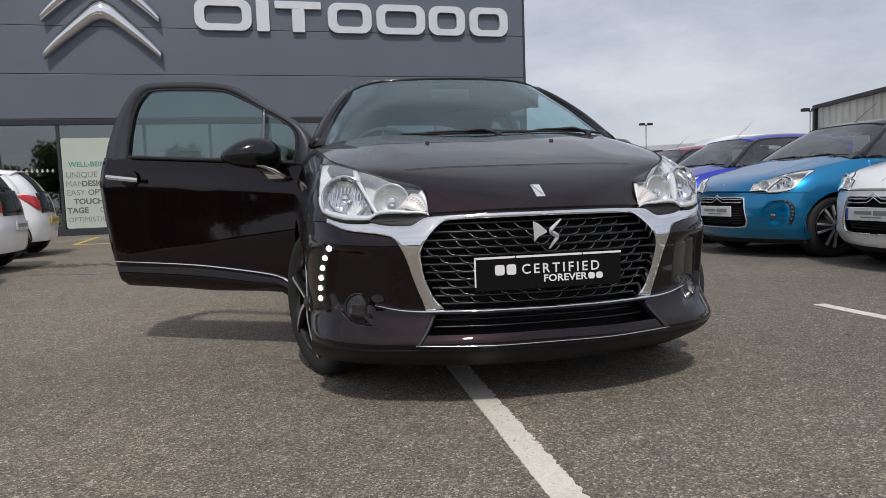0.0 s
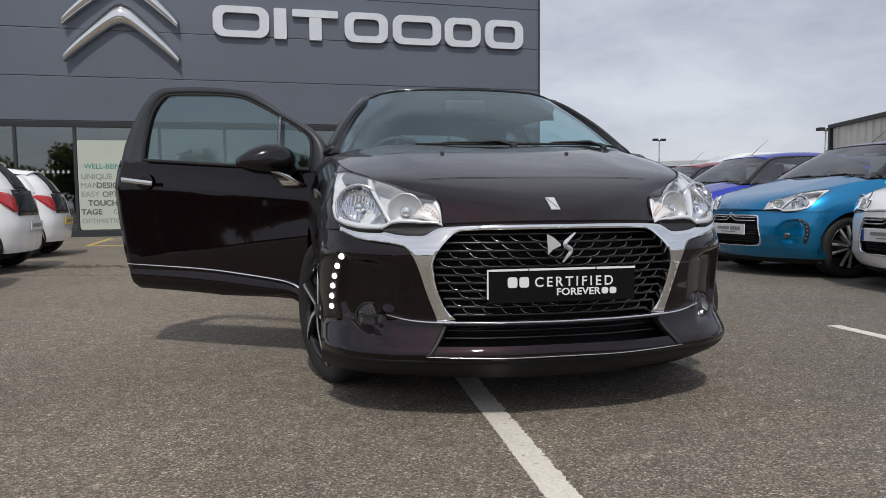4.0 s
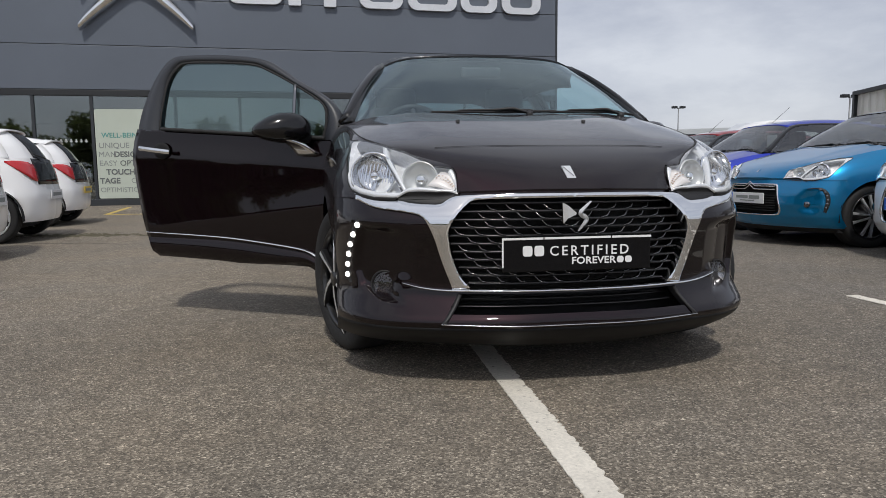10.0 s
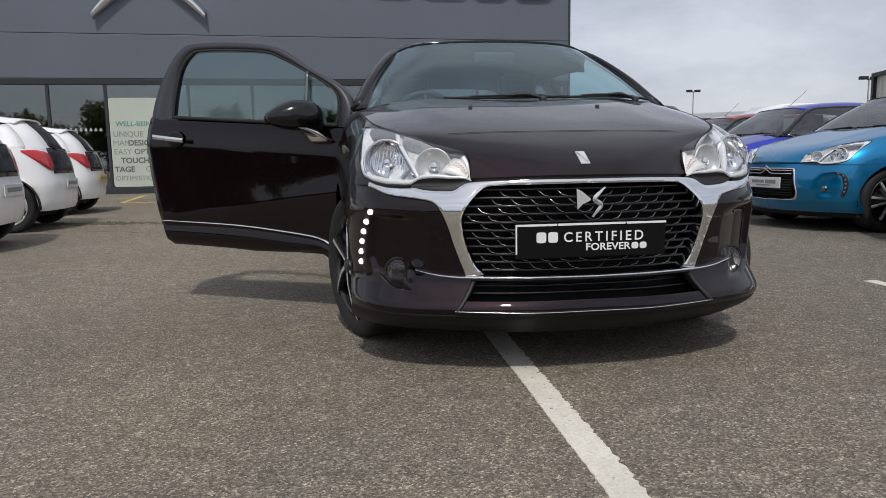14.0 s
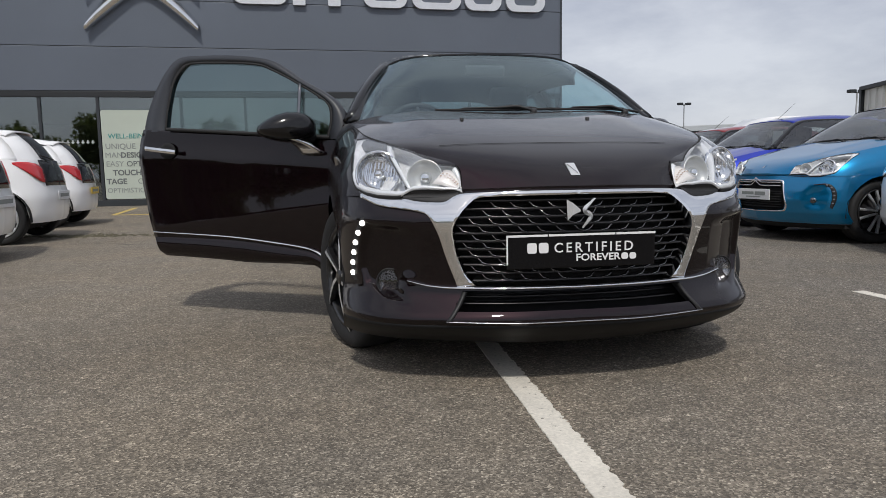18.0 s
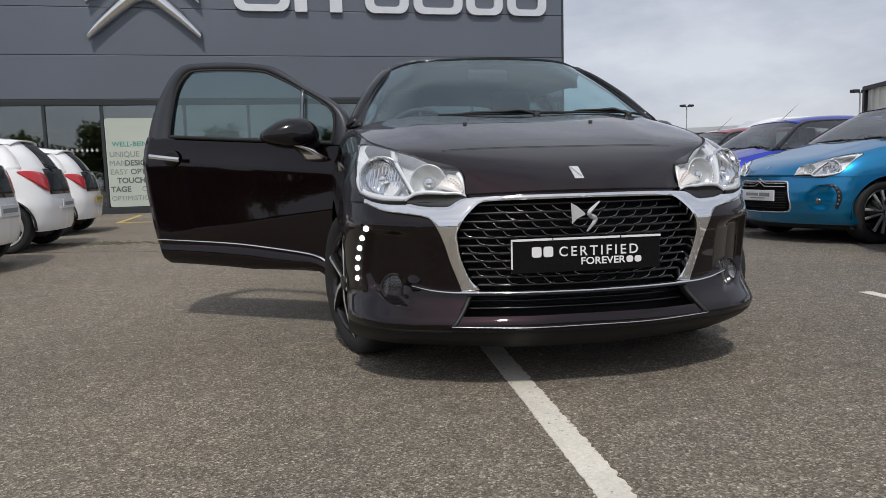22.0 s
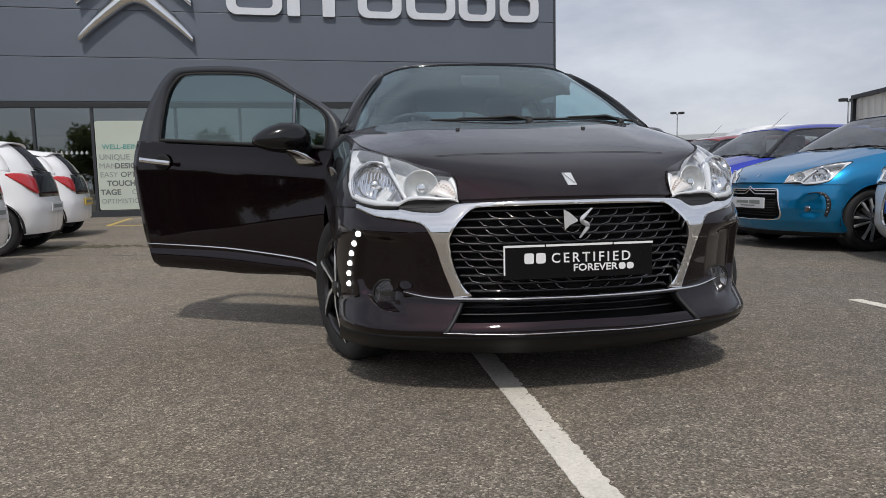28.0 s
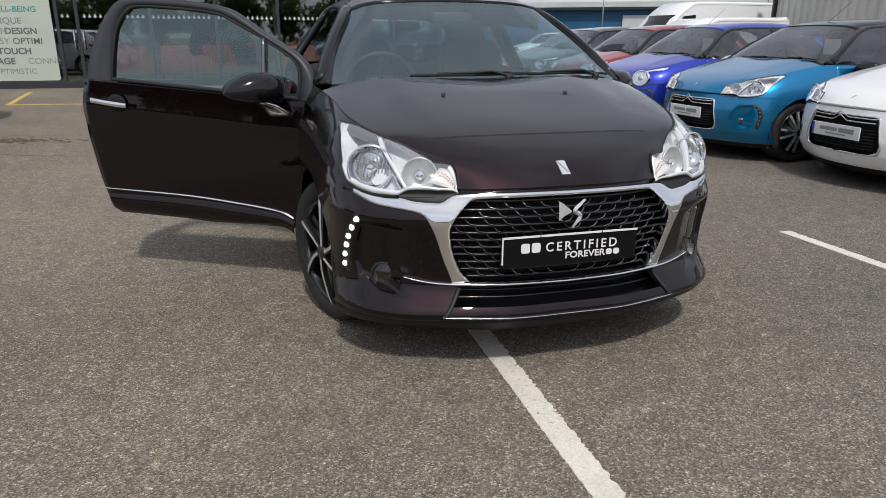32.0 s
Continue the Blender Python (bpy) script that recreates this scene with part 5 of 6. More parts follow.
lettering("word", "CERTIFIED", 0.046, TEXT, show, flat @ pose(-0.098, 0.467, 0) @ Matrix.Diagonal((1.0, 1, 1, 1)), 0.0004, 1.36)
lettering("word", "FOREVER", 0.033, TEXT, show, flat @ pose(-0.022, 0.437, 0) @ Matrix.Diagonal((1.14, 1, 1, 1)), 0.0006, 1.02)
for x0, x1, z0, z1 in ((-0.190, -0.157, 0.466, 0.501), (-0.150, -0.117, 0.466, 0.501), (0.139, 0.163, 0.437, 0.459), (0.168, 0.192, 0.437, 0.459)):
    part("bar", plate(rounded(x0, x1, z0, z1, 0.008, 3), 0.0015), TEXT, show).location = (0, -0.0078, 0)

# emblem in the grille: a wedge and a curved blade
emb = bmesh.new()
sheet([[(-0.052, -0.028, 0.040), (-0.034, -0.036, 0.030), (-0.004, -0.030, 0.006)], [(-0.048, -0.028, -0.030), (-0.034, -0.036, -0.012), (-0.004, -0.030, 0.000)]], emb, 0.008)
blade = curve_through([(0.047, 0.043), (0.030, 0.025), (0.014, 0.008), (0.016, -0.002), (0.030, -0.010), (0.034, -0.020), (0.022, -0.036), (0.004, -0.056)], 30)
rows = []
for i in range(30):
    (x0, z0), (x1, z1) = blade[max(i - 1, 0)], blade[min(i + 1, 29)]
    t = Vector((x1 - x0, z1 - z0)).normalized()
    w = 0.0075 * math.sin(math.pi * (0.05 + 0.90 * i / 29)) + 0.0008
    x, z = blade[i]
    rows.append([(x + t.y * w, -0.024, z - t.x * w), (x, -0.036, z), (x - t.y * w, -0.024, z + t.x * w)])
sheet(rows, emb)
emb.transform(pose(0.0, 0.028, 0.602))
part("emblem", emb, SIGN, car, "chrome emblem of a wedge and a curved blade")
b = plate([(-0.020, 0.030), (0.012, 0.030), (0.020, -0.030), (-0.012, -0.030)], 0.006)
b.transform(pose(0, 0.090, 0.744, -46))
badge = part("badge", b, SIGN, car, "small chrome lozenge badge on the bonnet")
b = plate([(-0.017, 0.024), (-0.0155, 0.024), (0.014, -0.022), (0.0125, -0.022)], 0.001)
b.transform(pose(0, 0.0885, 0.7455, -46))
part("badge_line", b, MATT, badge)
for u in (-0.285, 0.262):
    part("washer_jet", tube((u, 0.66, 0.94), (u, 0.655, 0.9635), 0.010, 0.008, 10), MATT, car, "", True)


# shut lines of the bonnet
def seam(pts, w=0.0022):
    rows = []
    for i, p in enumerate(pts):
        d = Vector(pts[min(i + 1, len(pts) - 1)]) - Vector(pts[max(i - 1, 0)])
        n = d.cross(Vector((0, -0.3, 1))).normalized() * w
        rows.append([Vector(p) - n, Vector(p) + Vector((0, 0, 0.0015)), Vector(p) + n])
    return sheet(rows)


surf = bonnet_surface(90, 97)
for s in (0, -1):
    part("shut_line", seam([Vector(p) + Vector((0, 0, 0.0012)) for p in surf[26:, s]], 0.0022), DARK, car)
line = [Vector(surf[27, j]) + Vector((0, -0.001, 0.001)) for j in range(10, 87)]
part("shut_line", seam(line, 0.0008), DARK, car)

# ---- the open door: x runs along the door from its hinge, y into the cabin side, z up ----
DOOR = pose(-0.809, 1.123, 0, 0, 0, 152.3) @ Matrix.Diagonal((1, -1, 1, 1))


REAR_EDGE = [(0.296, 0.99), (0.32, 1.045), (0.353, 1.075), (0.43, 1.095), (0.52, 1.122), (0.70, 1.157), (0.85, 1.172), (0.93, 1.160), (0.985, 1.14)]
FRONT_EDGE = [(0.296, 0.09), (0.34, 0.075), (0.45, 0.03), (0.564, 0.006), (0.753, -0.013), (0.985, -0.04)]


def waist(x):
    return 0.905 + 0.075 * (x / 0.99)


rows = []
for seg in range(3):
    for q in np.linspace(0, 1, 13)[(1 if seg else 0):]:
        r = []
        for j in range(41):
            f = j / 40
            z0, fold, crease, top = 0.291 + 0.03 * f, 0.60 - 0.16 * f, 0.765 + 0.10 * f, waist(f * 1.1)
            stops = ((z0, 0.010), (fold, -0.014), (crease, -0.004), (top, 0.006))
            (za, ya), (zb, yb) = stops[seg], stops[seg + 1]
            z = za + (zb - za) * q
            hollow = (-0.002, 0.003, 0.001)[seg] * math.sin(math.pi * q)
            x0, x1 = along(FRONT_EDGE, z), along(REAR_EDGE, z)
            r.append((x0 + (x1 - x0) * f, ya + (yb - ya) * q + hollow, z))
        rows.append(r)
door = part("open_door", sheet(rows, None, 0.012), PLUM, car, "open driver's door, dark plum with matt black window frame", True)
door.matrix_local = DOOR


def on_door(name, bm, mat, label="", smooth=True, parent=None):
    ob = part(name, bm, mat, parent or door, label, smooth)
    return ob


# inner lining
rows = [[(along(FRONT_EDGE, z) + 0.02 + (along(REAR_EDGE, z) - along(FRONT_EDGE, z) - 0.04) * f, 0.055 + 0.02 * math.sin(math.pi * f), z) for f in np.linspace(0, 1, 14)] for z in np.linspace(0.335, 0.93, 9)]
on_door("door_lining", sheet(rows, None, 0.02), SEAT)
rows = [[(along(e, z), y, z) for z in np.linspace(0.33, 0.97, 14)] for e, y in ((REAR_EDGE, 0.004), (REAR_EDGE, 0.07))]
on_door("door_edge", sheet(rows), PLUM)
rows = [[(along(FRONT_EDGE, z), y, z) for z in np.linspace(0.30, 0.94, 14)] for y in (0.004, 0.07)]
on_door("door_edge", sheet(rows), PLUM)

FRAME_LINE = [(-0.06, 0.90), (-0.045, 0.99), (-0.01, 1.056), (0.06, 1.118), (0.21, 1.20), (0.31, 1.265), (0.41, 1.312), (0.62, 1.345), (0.87, 1.358), (0.955, 1.344), (1.015, 1.29), (1.075, 1.195), (1.12, 1.08), (1.139, 0.985), (1.14, 0.975)]
GLASS_LINE = [(0.04, 0.905), (0.022, 0.995), (0.05, 1.08), (0.21, 1.18), (0.37, 1.262), (0.46, 1.294), (0.66, 1.316), (0.86, 1.324), (0.925, 1.297), (0.972, 1.23), (0.995, 1.12), (1.004, 1.02), (1.004, 0.975)]


def lean(z):
    return 0.0 + 0.16 * max(0, z - 0.93)


fo, gi = curve_through(FRAME_LINE, 70), curve_through(GLASS_LINE, 70)
rows = [[(x, lean(z) + 0.045, z) for x, z in fo], [(x, lean(z) + 0.004, z) for x, z in fo], [(x * 0.5 + a * 0.5, lean(z) - 0.004, z * 0.5 + b * 0.5) for (x, z), (a, b) in zip(fo, gi)],
        [(a, lean(b) + 0.002, b) for a, b in gi], [(a, lean(b) + 0.045, b) for a, b in gi], [(x, lean(z) + 0.045, z) for x, z in fo]]
on_door("window_frame", sheet(rows), DOORFRAME, "matt black window frame")
rows = [[(a, lean(b) + 0.001, b) for a, b in gi], [(a + (0.012 if a < 0.4 else -0.012) * (1 if abs(a - 0.5) > 0.4 else 0), lean(b) - 0.0005, b - (0.011 if b > 1.1 else 0)) for a, b in gi]]
on_door("window_seal", sheet(rows, None, 0.004), RUBBER)
bm = bmesh.new()
poly = [bm.verts.new((a, lean(b) + 0.014, b)) for a, b in gi]
bm.faces.new(poly)
on_door("window_glass", bm, DOORGLASS, "green-tinted door glass", False).visible_shadow = False
on_door("window_bar", sheet([[(0.196, lean(z) - 0.004, z), (0.206, lean(z) - 0.008, z), (0.214, lean(z) - 0.004, z)] for z in np.linspace(0.93, 1.178, 8)], None, 0.012), GUN, "satin quarter-light bar")
rows = [[(x, -0.006 + d, waist(x) - 0.004 + h) for x in np.linspace(0.03, 0.98, 20)] for d, h in ((0.008, 0.0), (-0.004, 0.004), (-0.004, 0.014), (0.01, 0.018))]
on_door("waist_seal", sheet(rows), RUBBER)
# bright strip along the foot, handle with a dark disc for its bowl
cz = [(0.091, 0.343), (0.165, 0.377), (0.40, 0.408), (0.658, 0.431), (1.10, 0.449)]
rows = []
for x, z in curve_through(cz, 30):
    rows.append([(x, 0.004, z - 0.006), (x, -0.016, z - 0.003), (x, -0.018, z + 0.001), (x, 0.002, z + 0.004)])
on_door("sill_strip", sheet(rows), CHROME, "thin chrome strip along the door's foot")
rows = []
for x, z in curve_through(cz, 30):
    rows.append([(min(x, along(REAR_EDGE, h) - 0.002), y, h) for y, h in ((0.0, z - 0.012), (-0.014, z - 0.03), (-0.014, z - 0.07), (-0.010, max(0.312, z - 0.10)), (0.01, max(0.297, z - 0.125)))])
on_door("foot_moulding", sheet(rows), PLUM)
hx = np.linspace(0.903, 1.092, 12)
rows = [[(x, -0.034 - 0.012 * math.sin(math.pi * (x - 0.895) / 0.22) + 0.010 * math.cos(a), 0.862 + 0.125 * (x - 0.895) + 0.013 * math.sin(a)) for a in np.linspace(0, 2 * math.pi, 11)] for x in hx]
on_door("door_handle", sheet(rows), CHROME, "chrome pull handle")
# near-black flat disc, standing in for shade in the hollow behind the handle
bowl = lathe([(0.050, 0.006), (0.048, 0.0), (0.03, -0.0008), (0.0, -0.001)], 26)
bowl.transform(pose(0.975, -0.016, 0.872, 0, 0, 90) @ Matrix.Diagonal((1, 1, 0.85, 1)))
on_door("handle_bowl_shade", bowl, DARK)
# mirror
mm = pose(0.185, -0.125, 0.964, 0, 0, -38)
bm = mirror_shell(-1)
bm.transform(mm @ Matrix.Diagonal((1.10, 1.0, 1.05, 1)) @ pose(0, -0.05, 0, 0, 4, 0))
shell = on_door("door_mirror", bm, BLACK, "gloss black door mirror")
bm = bmesh.new()
sheet(patch([[(0.16, -0.13, 0.915), (0.19, -0.10, 0.92), (0.22, -0.07, 0.92)], [(0.11, -0.07, 0.89), (0.15, -0.05, 0.885), (0.19, -0.03, 0.88)], [(0.06, -0.01, 0.845), (0.10, -0.012, 0.838), (0.17, -0.012, 0.84)]], 8, 6), bm, 0.014)
on_door("mirror_foot", bm, CHROME, "chrome mirror foot", True, shell)
on_door("mirror_arm", tube((0.17, -0.09, 0.93), (0.12, 0.0, 0.915), 0.03, 0.025, 12), MATT, "", True, shell)

# ---- the row of parked cars facing left ----
set_nose([(0.14, 0.10), (0.18, 0.06), (0.22, 0.03), (0.30, 0.0), (0.42, -0.014), (0.52, -0.010), (0.60, 0.0), (0.66, 0.01)])
blue = hatchback("car", pose(2.86, 7.13, 0, 0, 0, -77), "turquoise blue metallic hatchback with a black roof", "parked cars", BLUE, BLACK, "old", "fan", glass=DARKGLASS)
old_front(blue, 2)
white = hatchback("car", pose(3.42, 5.45, 0, 0, 0, -83), "white hatchback with a white dealer plate", "parked cars", WHITE, BLACK, "old", "fan", glass=DARKGLASS)
old_front(white, 2)
blue.scale = white.scale = (1, 1, 0.965)
AXLES = (0.74, 3.42)


def city_car(m, label, paint, roof_paint, glass, trim="dark"):
    c = hatchback("car", m, label, "parked cars", paint, roof_paint, "city", "plain", glass=glass, cabin_trim=trim)
    c.scale = (0.945, 0.885, 0.965)
    old_front(c, 1)
    return c


city_car(pose(2.6, 9.1, 0, 0, 0, -77), "royal blue city car with a black windscreen frame", NAVY, NAVY, DARKGLASS)
city_car(pose(2.5, 11.2, 0, 0, 0, -77), "dark red city car among parked cars", RED, RED, DARKGLASS)
for i, (x, y) in enumerate(((-8.38, 7.15), (-9.40, 9.65), (-7.62, 5.0))):
    c = city_car(pose(x, y, 0, 0, 0, -72), "white city car parked tail outwards with red tail lights", WHITE, WHITE, DARKGLASS)
    gate = bmesh.new()
    for s in (-1, 1):
        sheet([[rear_point(q, z, 0.006, s) for q in np.linspace(0.62, 1.0, 12)] for z in np.linspace(0.68, 0.99, 6)], gate, 0.006)
    part("tailgate_panel", gate, BLACK, c, "gloss black tailgate panel", True)
    part("rear_glass", sheet([[(x * 0.80, y + 0.008, z + 0.006) for x, y, z in r] for r in patch([mirrored(r) for r in BACK_GLASS], 8, 13)]), BLACK, c, "dark rear window", True)
    p = part("plate", box(-0.26, 0.26, 3.975, 3.985, 0.50, 0.61, 0.004), (PLATE_YELLOW if i == 1 else PLATE_WHITE), c, "rear plate with dark bars")
    part("bar", box(-0.2, 0.2, 3.9855, 3.987, 0.535, 0.578), INK_PALE, p)
    part("rear_wiper", tube((0.0, 3.87, 1.0), (0.34, 3.80, 1.05), 0.01, 0.006, 8), MATT, c)

# ---- the showroom ----
SHOW = pose(-8.1, 17.2, 0, 0, 0, 14)
room = thing("showroom", SHOW, "dark grey clad car showroom with tall glazing and metal sign", "showroom building", kind="structure")
LEFT, RIGHT, HIGH = -14.0, 10.93, 7.25
for i, z in enumerate((2.87, 3.95, 5.10, 6.2)):
    top = (3.95, 5.10, 6.2, HIGH)[i]
    part("cladding_panel", box(LEFT, RIGHT, 0.0, 0.15, z + 0.012, top - 0.006, 0.006), CLAD, room, "flat grey cladding panel" if i == 0 else "")
    part("panel_joint", box(LEFT, RIGHT - 0.02, 0.012, 0.1, z - 0.008, z + 0.014), SEAM, room)
part("corner_trim", box(RIGHT, RIGHT + 0.06, -0.012, 0.2, 0, HIGH, 0.004), FRAME, room)
part("side_wall", box(RIGHT - 0.15, RIGHT - 0.002, 0.15, 16, 0, HIGH - 0.05), CLAD, room)
part("roof", box(LEFT, RIGHT - 0.16, 0.16, 16, 6.8, 7.0), ROOF, room)
part("head_rail", box(LEFT, RIGHT - 0.01, -0.03, 0.12, 2.72, 2.86, 0.006), TRIM, room)
part("plinth", box(LEFT, RIGHT - 0.01, -0.02, 0.14, 0, 0.16, 0.006), FRAME, room)
xs = [-13.0, -10.4, -7.8, -5.2, -2.58, -1.25, 0.30, 0.72, 2.3, 3.8, 5.3, 6.8, 8.3, 9.6, 10.85]
for i, x in enumerate(xs):
    part("mullion", box(x - 0.035, x + 0.035, -0.01, 0.1, 0.16, 2.72, 0.004), FRAME, room, "dark aluminium mullion" if i == 0 else "")
    if i:
        part("pane", box(xs[i - 1] + 0.036, x - 0.036, 0.03, 0.042, 0.161, 2.719), SHOPGLASS, room).visible_shadow = False
# column, floor, walls and ceiling take the darkened indoor colours
part("inner_column", box(5.23, 5.37, 0.5, 0.64, 0.05, 2.9, 0.01), PLASTER, room, "inner column, its colour darkened for the dim interior")
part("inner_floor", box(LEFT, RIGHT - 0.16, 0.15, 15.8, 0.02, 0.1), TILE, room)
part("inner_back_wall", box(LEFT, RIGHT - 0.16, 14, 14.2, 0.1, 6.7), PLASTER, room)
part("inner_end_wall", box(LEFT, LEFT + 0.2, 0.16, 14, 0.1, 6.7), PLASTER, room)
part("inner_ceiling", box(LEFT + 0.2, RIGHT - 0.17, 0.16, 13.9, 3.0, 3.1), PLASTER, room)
dots = bmesh.new()
for x in np.arange(-5.1, 10.8, 0.115):
    if min(abs(x - q) for q in xs) > 0.07 and not -1.22 < x < 0.28:
        box(x - 0.034, x + 0.034, 0.018, 0.028, 1.60, 1.625, 0, dots)
        box(x - 0.014, x + 0.014, 0.018, 0.028, 1.58, 1.66, 0, dots)
tagged(part("safety_dots", dots, DOTS, room, "white safety markers on the glass"), kind="stuff")
for x in (0.62, 0.82):
    part("door_pull", tube((x, -0.06, 0.85), (x, -0.06, 1.3), 0.014, None, 10), CHROME, room, "", True)

# sign: plain metal shapes and two pointed bands
sign = thing("wall_sign", SHOW, "brushed metal sign shapes mounted on grey cladding", "sign")
for i, (x0, x1, kind_) in enumerate(((2.11, 3.5, "ring"), (3.62, 3.94, "bar"), (4.09, 5.27, "tee"), (5.44, 6.6, "ring"), (6.73, 8.07, "ring"), (8.17, 9.2, "ring"), (9.33, 10.45, "ring"))):
    z0, z1 = 5.06, 5.84
    if kind_ == "ring":
        bm = ring(rounded(x0, x1, z0, z1, 0.26, 6), rounded(x0 + 0.24, x1 - 0.24, z0 + 0.17, z1 - 0.17, 0.12, 6), 0.09)
    else:
        bm = plate(rounded(x0, x1, z0 if kind_ == "bar" else z1 - 0.19, z1, 0.03, 3), 0.09)
        if kind_ == "tee":
            plate(rounded((x0 + x1) / 2 - 0.16, (x0 + x1) / 2 + 0.16, z0, z1 - 0.195, 0.03, 3), 0.09, bm)
    bm.transform(pose(0, -0.11, 0))
    part("sign_shape", bm, SIGN, sign, "raised brushed metal shape" if i == 0 else "")
for z in (4.27, 5.15):
    rows = []
    for q in np.linspace(-1, 1, 41):
        x = -0.04 + q * 1.32
        a = abs(q)
        zc = z + 1.08 * (1 - a) ** 0.9 - 0.14 * math.exp(-(a / 0.10) ** 2) * 0.6
        h = 0.27 + 0.25 * (1 - a) ** 0.7
        rows.append([(x, -0.03, zc), (x, -0.15, zc + 0.01), (x, -0.26, zc + h * 0.32), (x, -0.20, zc + h * 0.62), (x, -0.09, zc + h - 0.01), (x, -0.03, zc + h)])
    part("sign_band", sheet(rows), CHROME, sign, "polished chrome pointed band", True)

# poster on the glass
post = thing("poster", SHOW, "pale green window poster with rows of grey words", "poster")
bm = plate(rounded(-1.19, 0.20, 0.18, 2.40, 0.06, 4), 0.008)
bm.transform(pose(0, -0.03, 0))
part("sheet", bm, POSTER, post)
for text, x, z, size, mat, bold in (("WELL-BEING", -1.05, 1.70, 0.17, INK_GREEN, 0.002), ("UNIQUE", -1.13, 1.44, 0.19, INK_PALE, 0.002), ("MAN", -1.15, 1.22, 0.19, INK_PALE, 0.0), ("DESIGN", -0.79, 1.22, 0.19, INK, 0.005), ("EASY", -1.14, 1.00, 0.19, INK_PALE, 0.0), ("OPTIMI", -0.66, 1.00, 0.19, INK, 0.002),
                                    ("TOUCH", -0.99, 0.78, 0.19, INK, 0.006), ("TAGE", -1.15, 0.56, 0.19, INK, 0.006), ("CONNE", -0.42, 0.56, 0.19, INK_PALE, 0.0), ("OPTIMISTIC", -1.15, 0.34, 0.17, INK_PALE, 0.0)):
    lettering("word", text, size, mat, post, pose(x, -0.034, z, 90), bold)

# inside: a dark display car, red seats and a teal panel
city_car(SHOW @ pose(-3.75, 2.1, 0.1, 0, 0, -90), "black car on display behind the showroom glass", BLACK, BLACK, DARKGLASS)
for x in (1.78, 2.76, 3.74, 5.9):
    seat = thing("armchair", SHOW @ pose(x, 0.72, 0.1), "red upholstered armchair behind the glass", "armchair", "showroom chairs")
    part("seat", box(-0.36, 0.36, -0.3, 0.4, 0.18, 0.46, 0.06), REDCLOTH, seat, "", True)
    part("backrest", box(-0.36, 0.36, -0.42, -0.26, 0.18, 0.86, 0.06), REDCLOTH, seat, "", True)
    for s in (-1, 1):
        part("armrest", box(s * 0.42 - 0.07, s * 0.42 + 0.07, -0.36, 0.38, 0.16, 0.62, 0.05), REDCLOTH, seat, "", True)
        for q in (-0.3, 0.3):
            part("leg", tube((s * 0.34, q, 0), (s * 0.34, q, 0.18), 0.02, None, 8), CHROME, seat)
tagged(part("display_panel", box(6.9, 8.0, 1.5, 1.6, 0.1, 2.0, 0.01)  , TEAL), "teal display panel inside the showroom", "display panel").matrix_world = SHOW

# ---- behind the parked cars: sheds, vans, lamp posts ----
shed = thing("steel_shed", pose(12.15, 22.0, 0, 0, 0, -94), "large shed clad in vertical ribbed beige steel", "warehouse", kind="structure")
rows = [[], []]
for i in range(40):
    x = i * 0.4
    for dx, dy in ((0, 0), (0.30, 0), (0.325, -0.055), (0.365, -0.055), (0.39, 0)):
        rows[0].append((x + dx, dy, 1.55)), rows[1].append((x + dx, dy, 3.0))
part("ribbed_wall", sheet(rows), STEEL, shed)
part("eaves_trim", box(-0.12, 16.1, -0.12, 0.1, 3.0, 3.12, 0.01), TRIM, shed)
part("corner_trim", box(-0.14, -0.01, -0.1, 0.4, 0.0, 3.0), TRIM, shed)
part("end_wall", box(-0.13, -0.02, 0.41, 14, 0.0, 3.0), STEEL_GREY, shed)
part("lower_wall", box(0.0, 16, 0.02, 0.3, 0.0, 1.54), TRIM, shed)
part("roof", box(0, 16, 0.11, 14, 3.02, 3.16), ROOF, shed)

far = thing("blue_building", pose(8.0, 50.0, 0, 0, 0, -21), "long low blue industrial building with a pale roof", "industrial building", kind="structure")
part("wall", box(-2, 30, 0, 12, 0, 3.0), BLUEWALL, far)
part("roof", box(-2.3, 30.3, -0.4, 12.4, 3.0, 3.5, 0.05), ROOF, far)
part("roof_edge", box(-2.35, 30.35, -0.5, -0.38, 2.95, 3.12), TRIM, far)
part("sign_board", box(8.2, 12.0, -0.12, -0.02, 1.5, 2.6, 0.02), ROOF, far, "grey sign board with pale bars")


def lamp_post(x, y, h, turn):
    lp = thing("street_lamp", pose(x, y, 0, 0, 0, turn), "grey steel car park lamp post with two heads", "street lamp", "car park lamps")
    part("pole", tube((0, 0, 0), (0, 0, h), 0.05, 0.03, 12), POST, lp, "", True)
    for s in (-1, 1):
        part("arm", tube((0, 0, h - 0.05), (s * 0.2, 0, h + 0.02), 0.03, None, 8), TRIM, lp)
        part("lamp_head", box(s * 0.26 - 0.15, s * 0.26 + 0.15, -0.13, 0.13, h - 0.04, h + 0.1, 0.03), TRIM, lp)


lamp_post(13.05, 43.1, 4.55, 10)
lamp_post(16.75, 30.9, 3.85, 10)


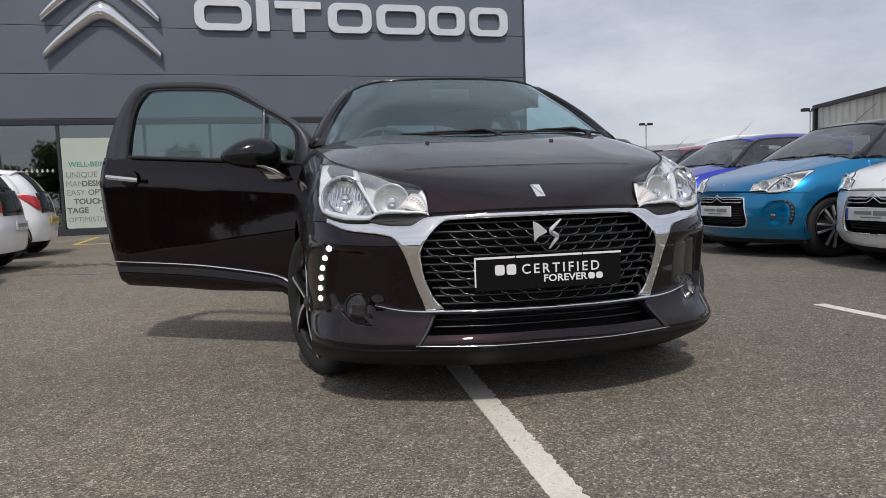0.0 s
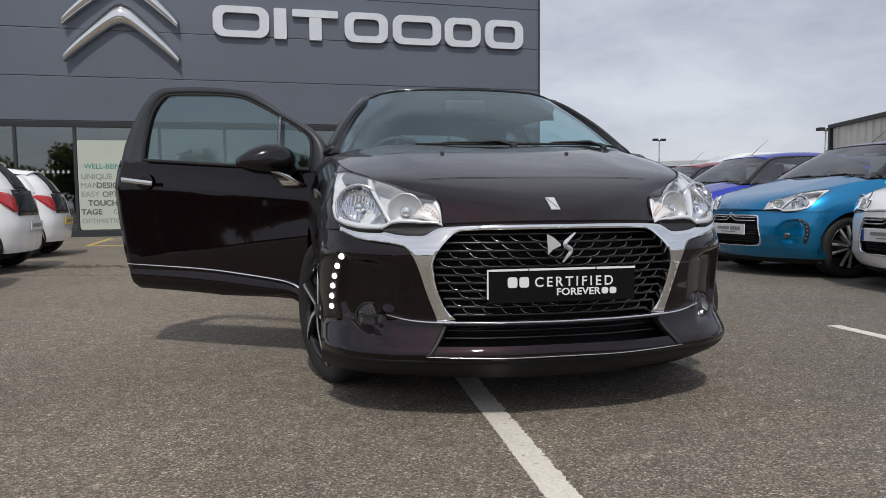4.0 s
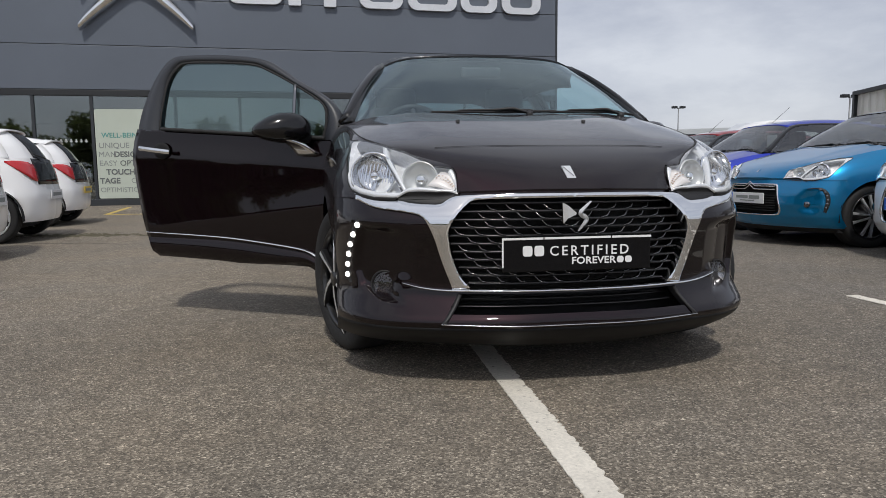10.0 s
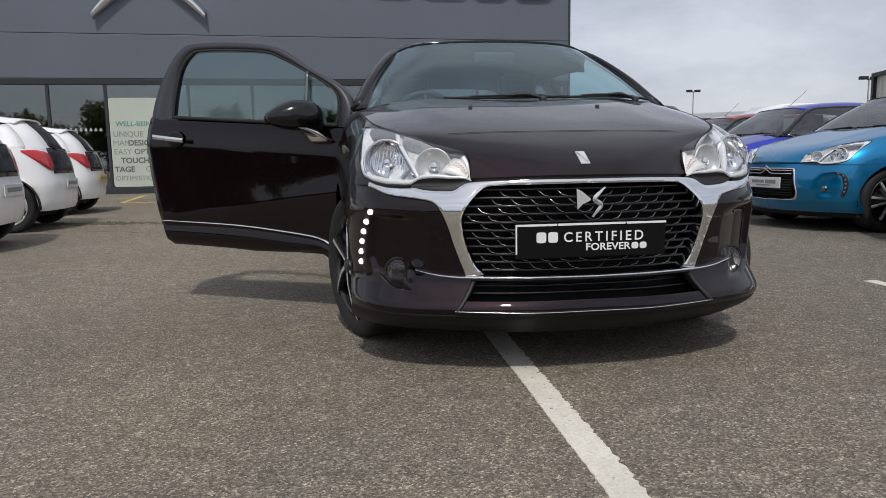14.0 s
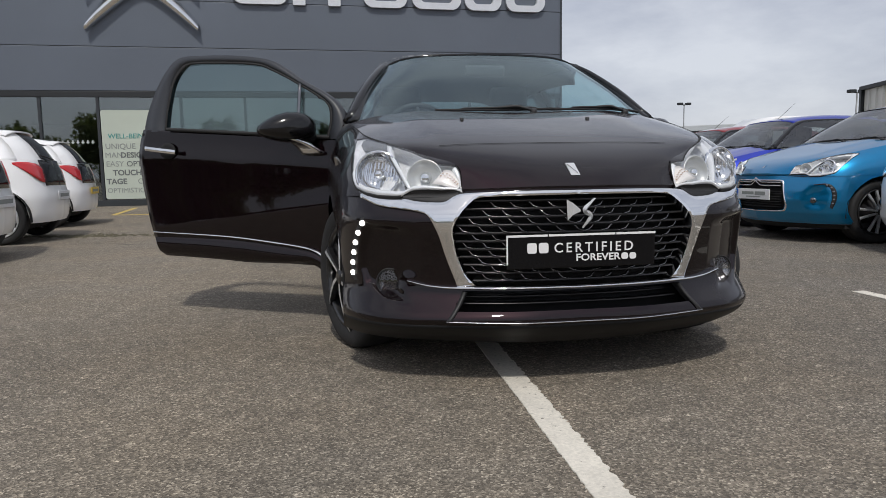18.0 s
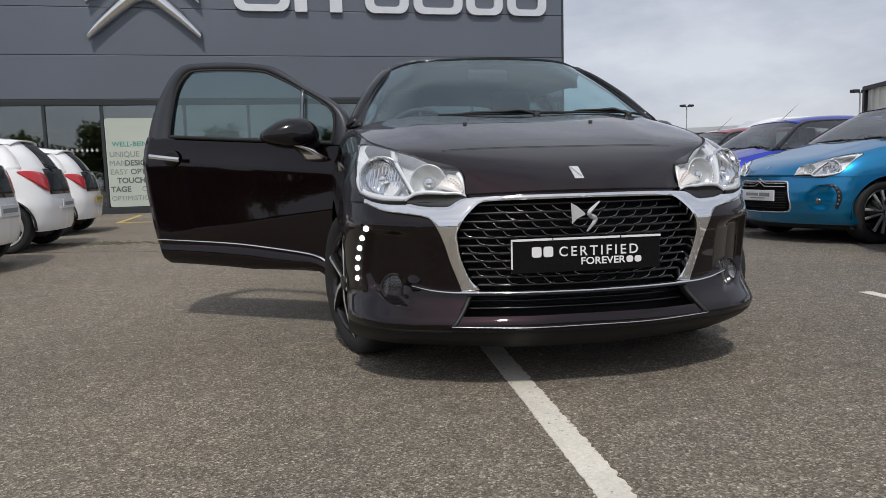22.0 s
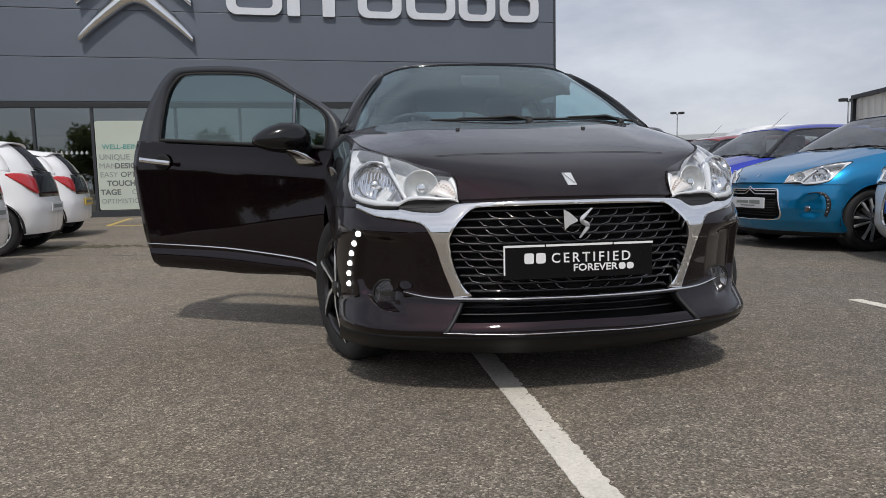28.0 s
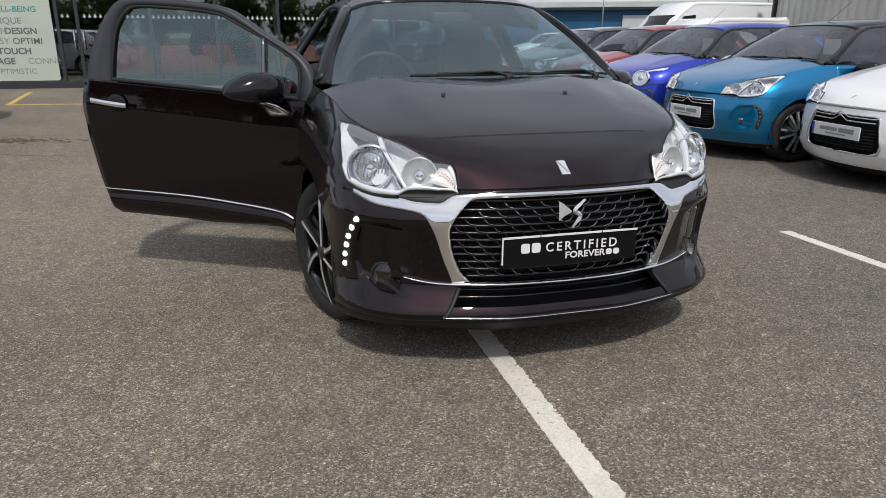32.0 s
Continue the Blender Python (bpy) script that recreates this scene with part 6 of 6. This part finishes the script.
def van(m, long, high, label, roof_only=False):
    v = thing("van", m, label, "van", "parked vans")
    prof = [(0, 0.45), (0.02, 0.85), (0.75, 1.15), (1.35, high * 0.80), (1.9, high * 0.97), (2.4, high), (long - 0.3, high), (long, high * 0.96), (long, 0.4)]
    p = curve_through(prof, 60)
    rows = []
    for w, k in ((-0.99, 0.90), (-1.0, 1.0), (-0.9, 1.0), (0.9, 1.0), (1.0, 1.0), (0.99, 0.90)):
        rows.append([(w * (0.97 - 0.10 * max(0, (z - 1.1) / 1.6)), y, z - (0.10 if abs(w) > 0.95 else 0) * (z > 1.0)) for y, z in p])
    sides = sheet(rows)
    part("body", sides, WHITE, v, "", True)
    for s in (-1, 1):
        bm = bmesh.new()
        f = [bm.verts.new((s * (0.97 - 0.10 * max(0, (z - 1.1) / 1.6) - 0.01), y, z - 0.05)) for y, z in p]
        bm.faces.new(f)
        part("side_panel", bm, WHITE, v)
        part("side_window", sheet([[(s * 0.965, 1.1, 1.2), (s * 0.96, 2.0, 1.2)], [(s * 0.93, 1.55, high * 0.8), (s * 0.93, 2.0, high * 0.82)]], None, 0.01), BLACK, v)
        for y in (0.9, long - 0.9):
            wheel(v, s * 0.93, y, "plain", 0.34)
    part("windscreen", sheet(patch([[(-0.84, 0.84, 1.19), (0, 0.74, 1.19), (0.84, 0.84, 1.19)], [(-0.76, 1.40, high * 0.82), (0, 1.30, high * 0.82), (0.76, 1.40, high * 0.82)]], 4, 9), None, 0.01), BLACK, v)
    return v


van(pose(7.5, 22.8, 0, 0, 0, -77), 5.6, 2.3, "white long high-roof panel van")
van(pose(6.65, 19.4, 0, 0, 0, -77), 4.4, 1.72, "white small panel van")
city_car(pose(2.3, 13.5, 0, 0, 0, -77), "grey city car among parked cars", GREY, GREY, DARKGLASS)
city_car(pose(5.0, 30.0, 0, 0, 0, -88), "white car parked far behind", WHITE, WHITE, DARKGLASS)
city_car(pose(2.6, 15.9, 0, 0, 0, -77), "red car in the row of parked cars", RED, RED, DARKGLASS)


# ---- trees along the far side, behind the walk, mirrored in the glass ----
def tree(m, seed, high, label):
    rng = random.Random(seed)
    t = thing("tree", m, label, "tree", "far trees")
    trunk = tube((0, 0, 0), (0.1, 0, high * 0.5), 0.22, 0.12, 9)
    for i in range(7):
        a, h = rng.uniform(0, 6.28), high * rng.uniform(0.28, 0.5)
        r = rng.uniform(0.8, 1.8)
        tube((0.05, 0, h), (r * math.cos(a), r * math.sin(a), h + rng.uniform(0.8, 2.0)), 0.08, 0.03, 6, trunk)
    part("trunk", trunk, BARK, t)
    verts, faces = [], []
    for i in range(80):
        a, e = rng.uniform(0, 6.28), rng.uniform(-1.1, 1.2)
        rad = rng.uniform(0.3, 1.0) * high * 0.46
        c0 = Vector((rad * math.cos(a) * math.cos(e), rad * math.sin(a) * math.cos(e), high * 0.52 + rad * math.sin(e) * 1.0))
        for j in range(30):
            p = c0 + Vector([rng.gauss(0, 0.45) for k in range(3)])
            d = Vector([rng.gauss(0, 1) for k in range(3)]).normalized()
            u = d.orthogonal().normalized() * rng.uniform(0.16, 0.40)
            v = d.cross(u).normalized() * rng.uniform(0.14, 0.32)
            k = len(verts)
            verts += [p - u, p + v, p + u, p - v]
            faces.append((k, k + 1, k + 2, k + 3))
    me = bpy.data.meshes.new("crown")
    me.from_pydata(verts, [], faces)
    me.materials.append(LEAF)
    new("crown", me).parent = t
    return t


first = [tree(pose(-60, -64, 0), 1, 9.0, "leafy green tree at the edge of the car park"), tree(pose(-54, -66, 0), 2, 7.5, "leafy green tree at the edge of the car park"), tree(pose(-47, -63, 0), 3, 6.0, "leafy green tree at the edge of the car park")]
rng = random.Random(5)
for i in range(27):
    copy_thing(first[i % 3], pose(-75 + i * 5.4 + rng.uniform(-1, 1), -66 + rng.uniform(-4, 4), 0, 0, 0, rng.uniform(0, 360)))
# unseen row on the left, added so the open door mirrors something dark
for i in range(26):
    copy_thing(first[i % 3], pose(-84 + rng.uniform(-4, 4), -62 + i * 3.0 + rng.uniform(-1, 1), 0, 0, 0, rng.uniform(0, 360)))
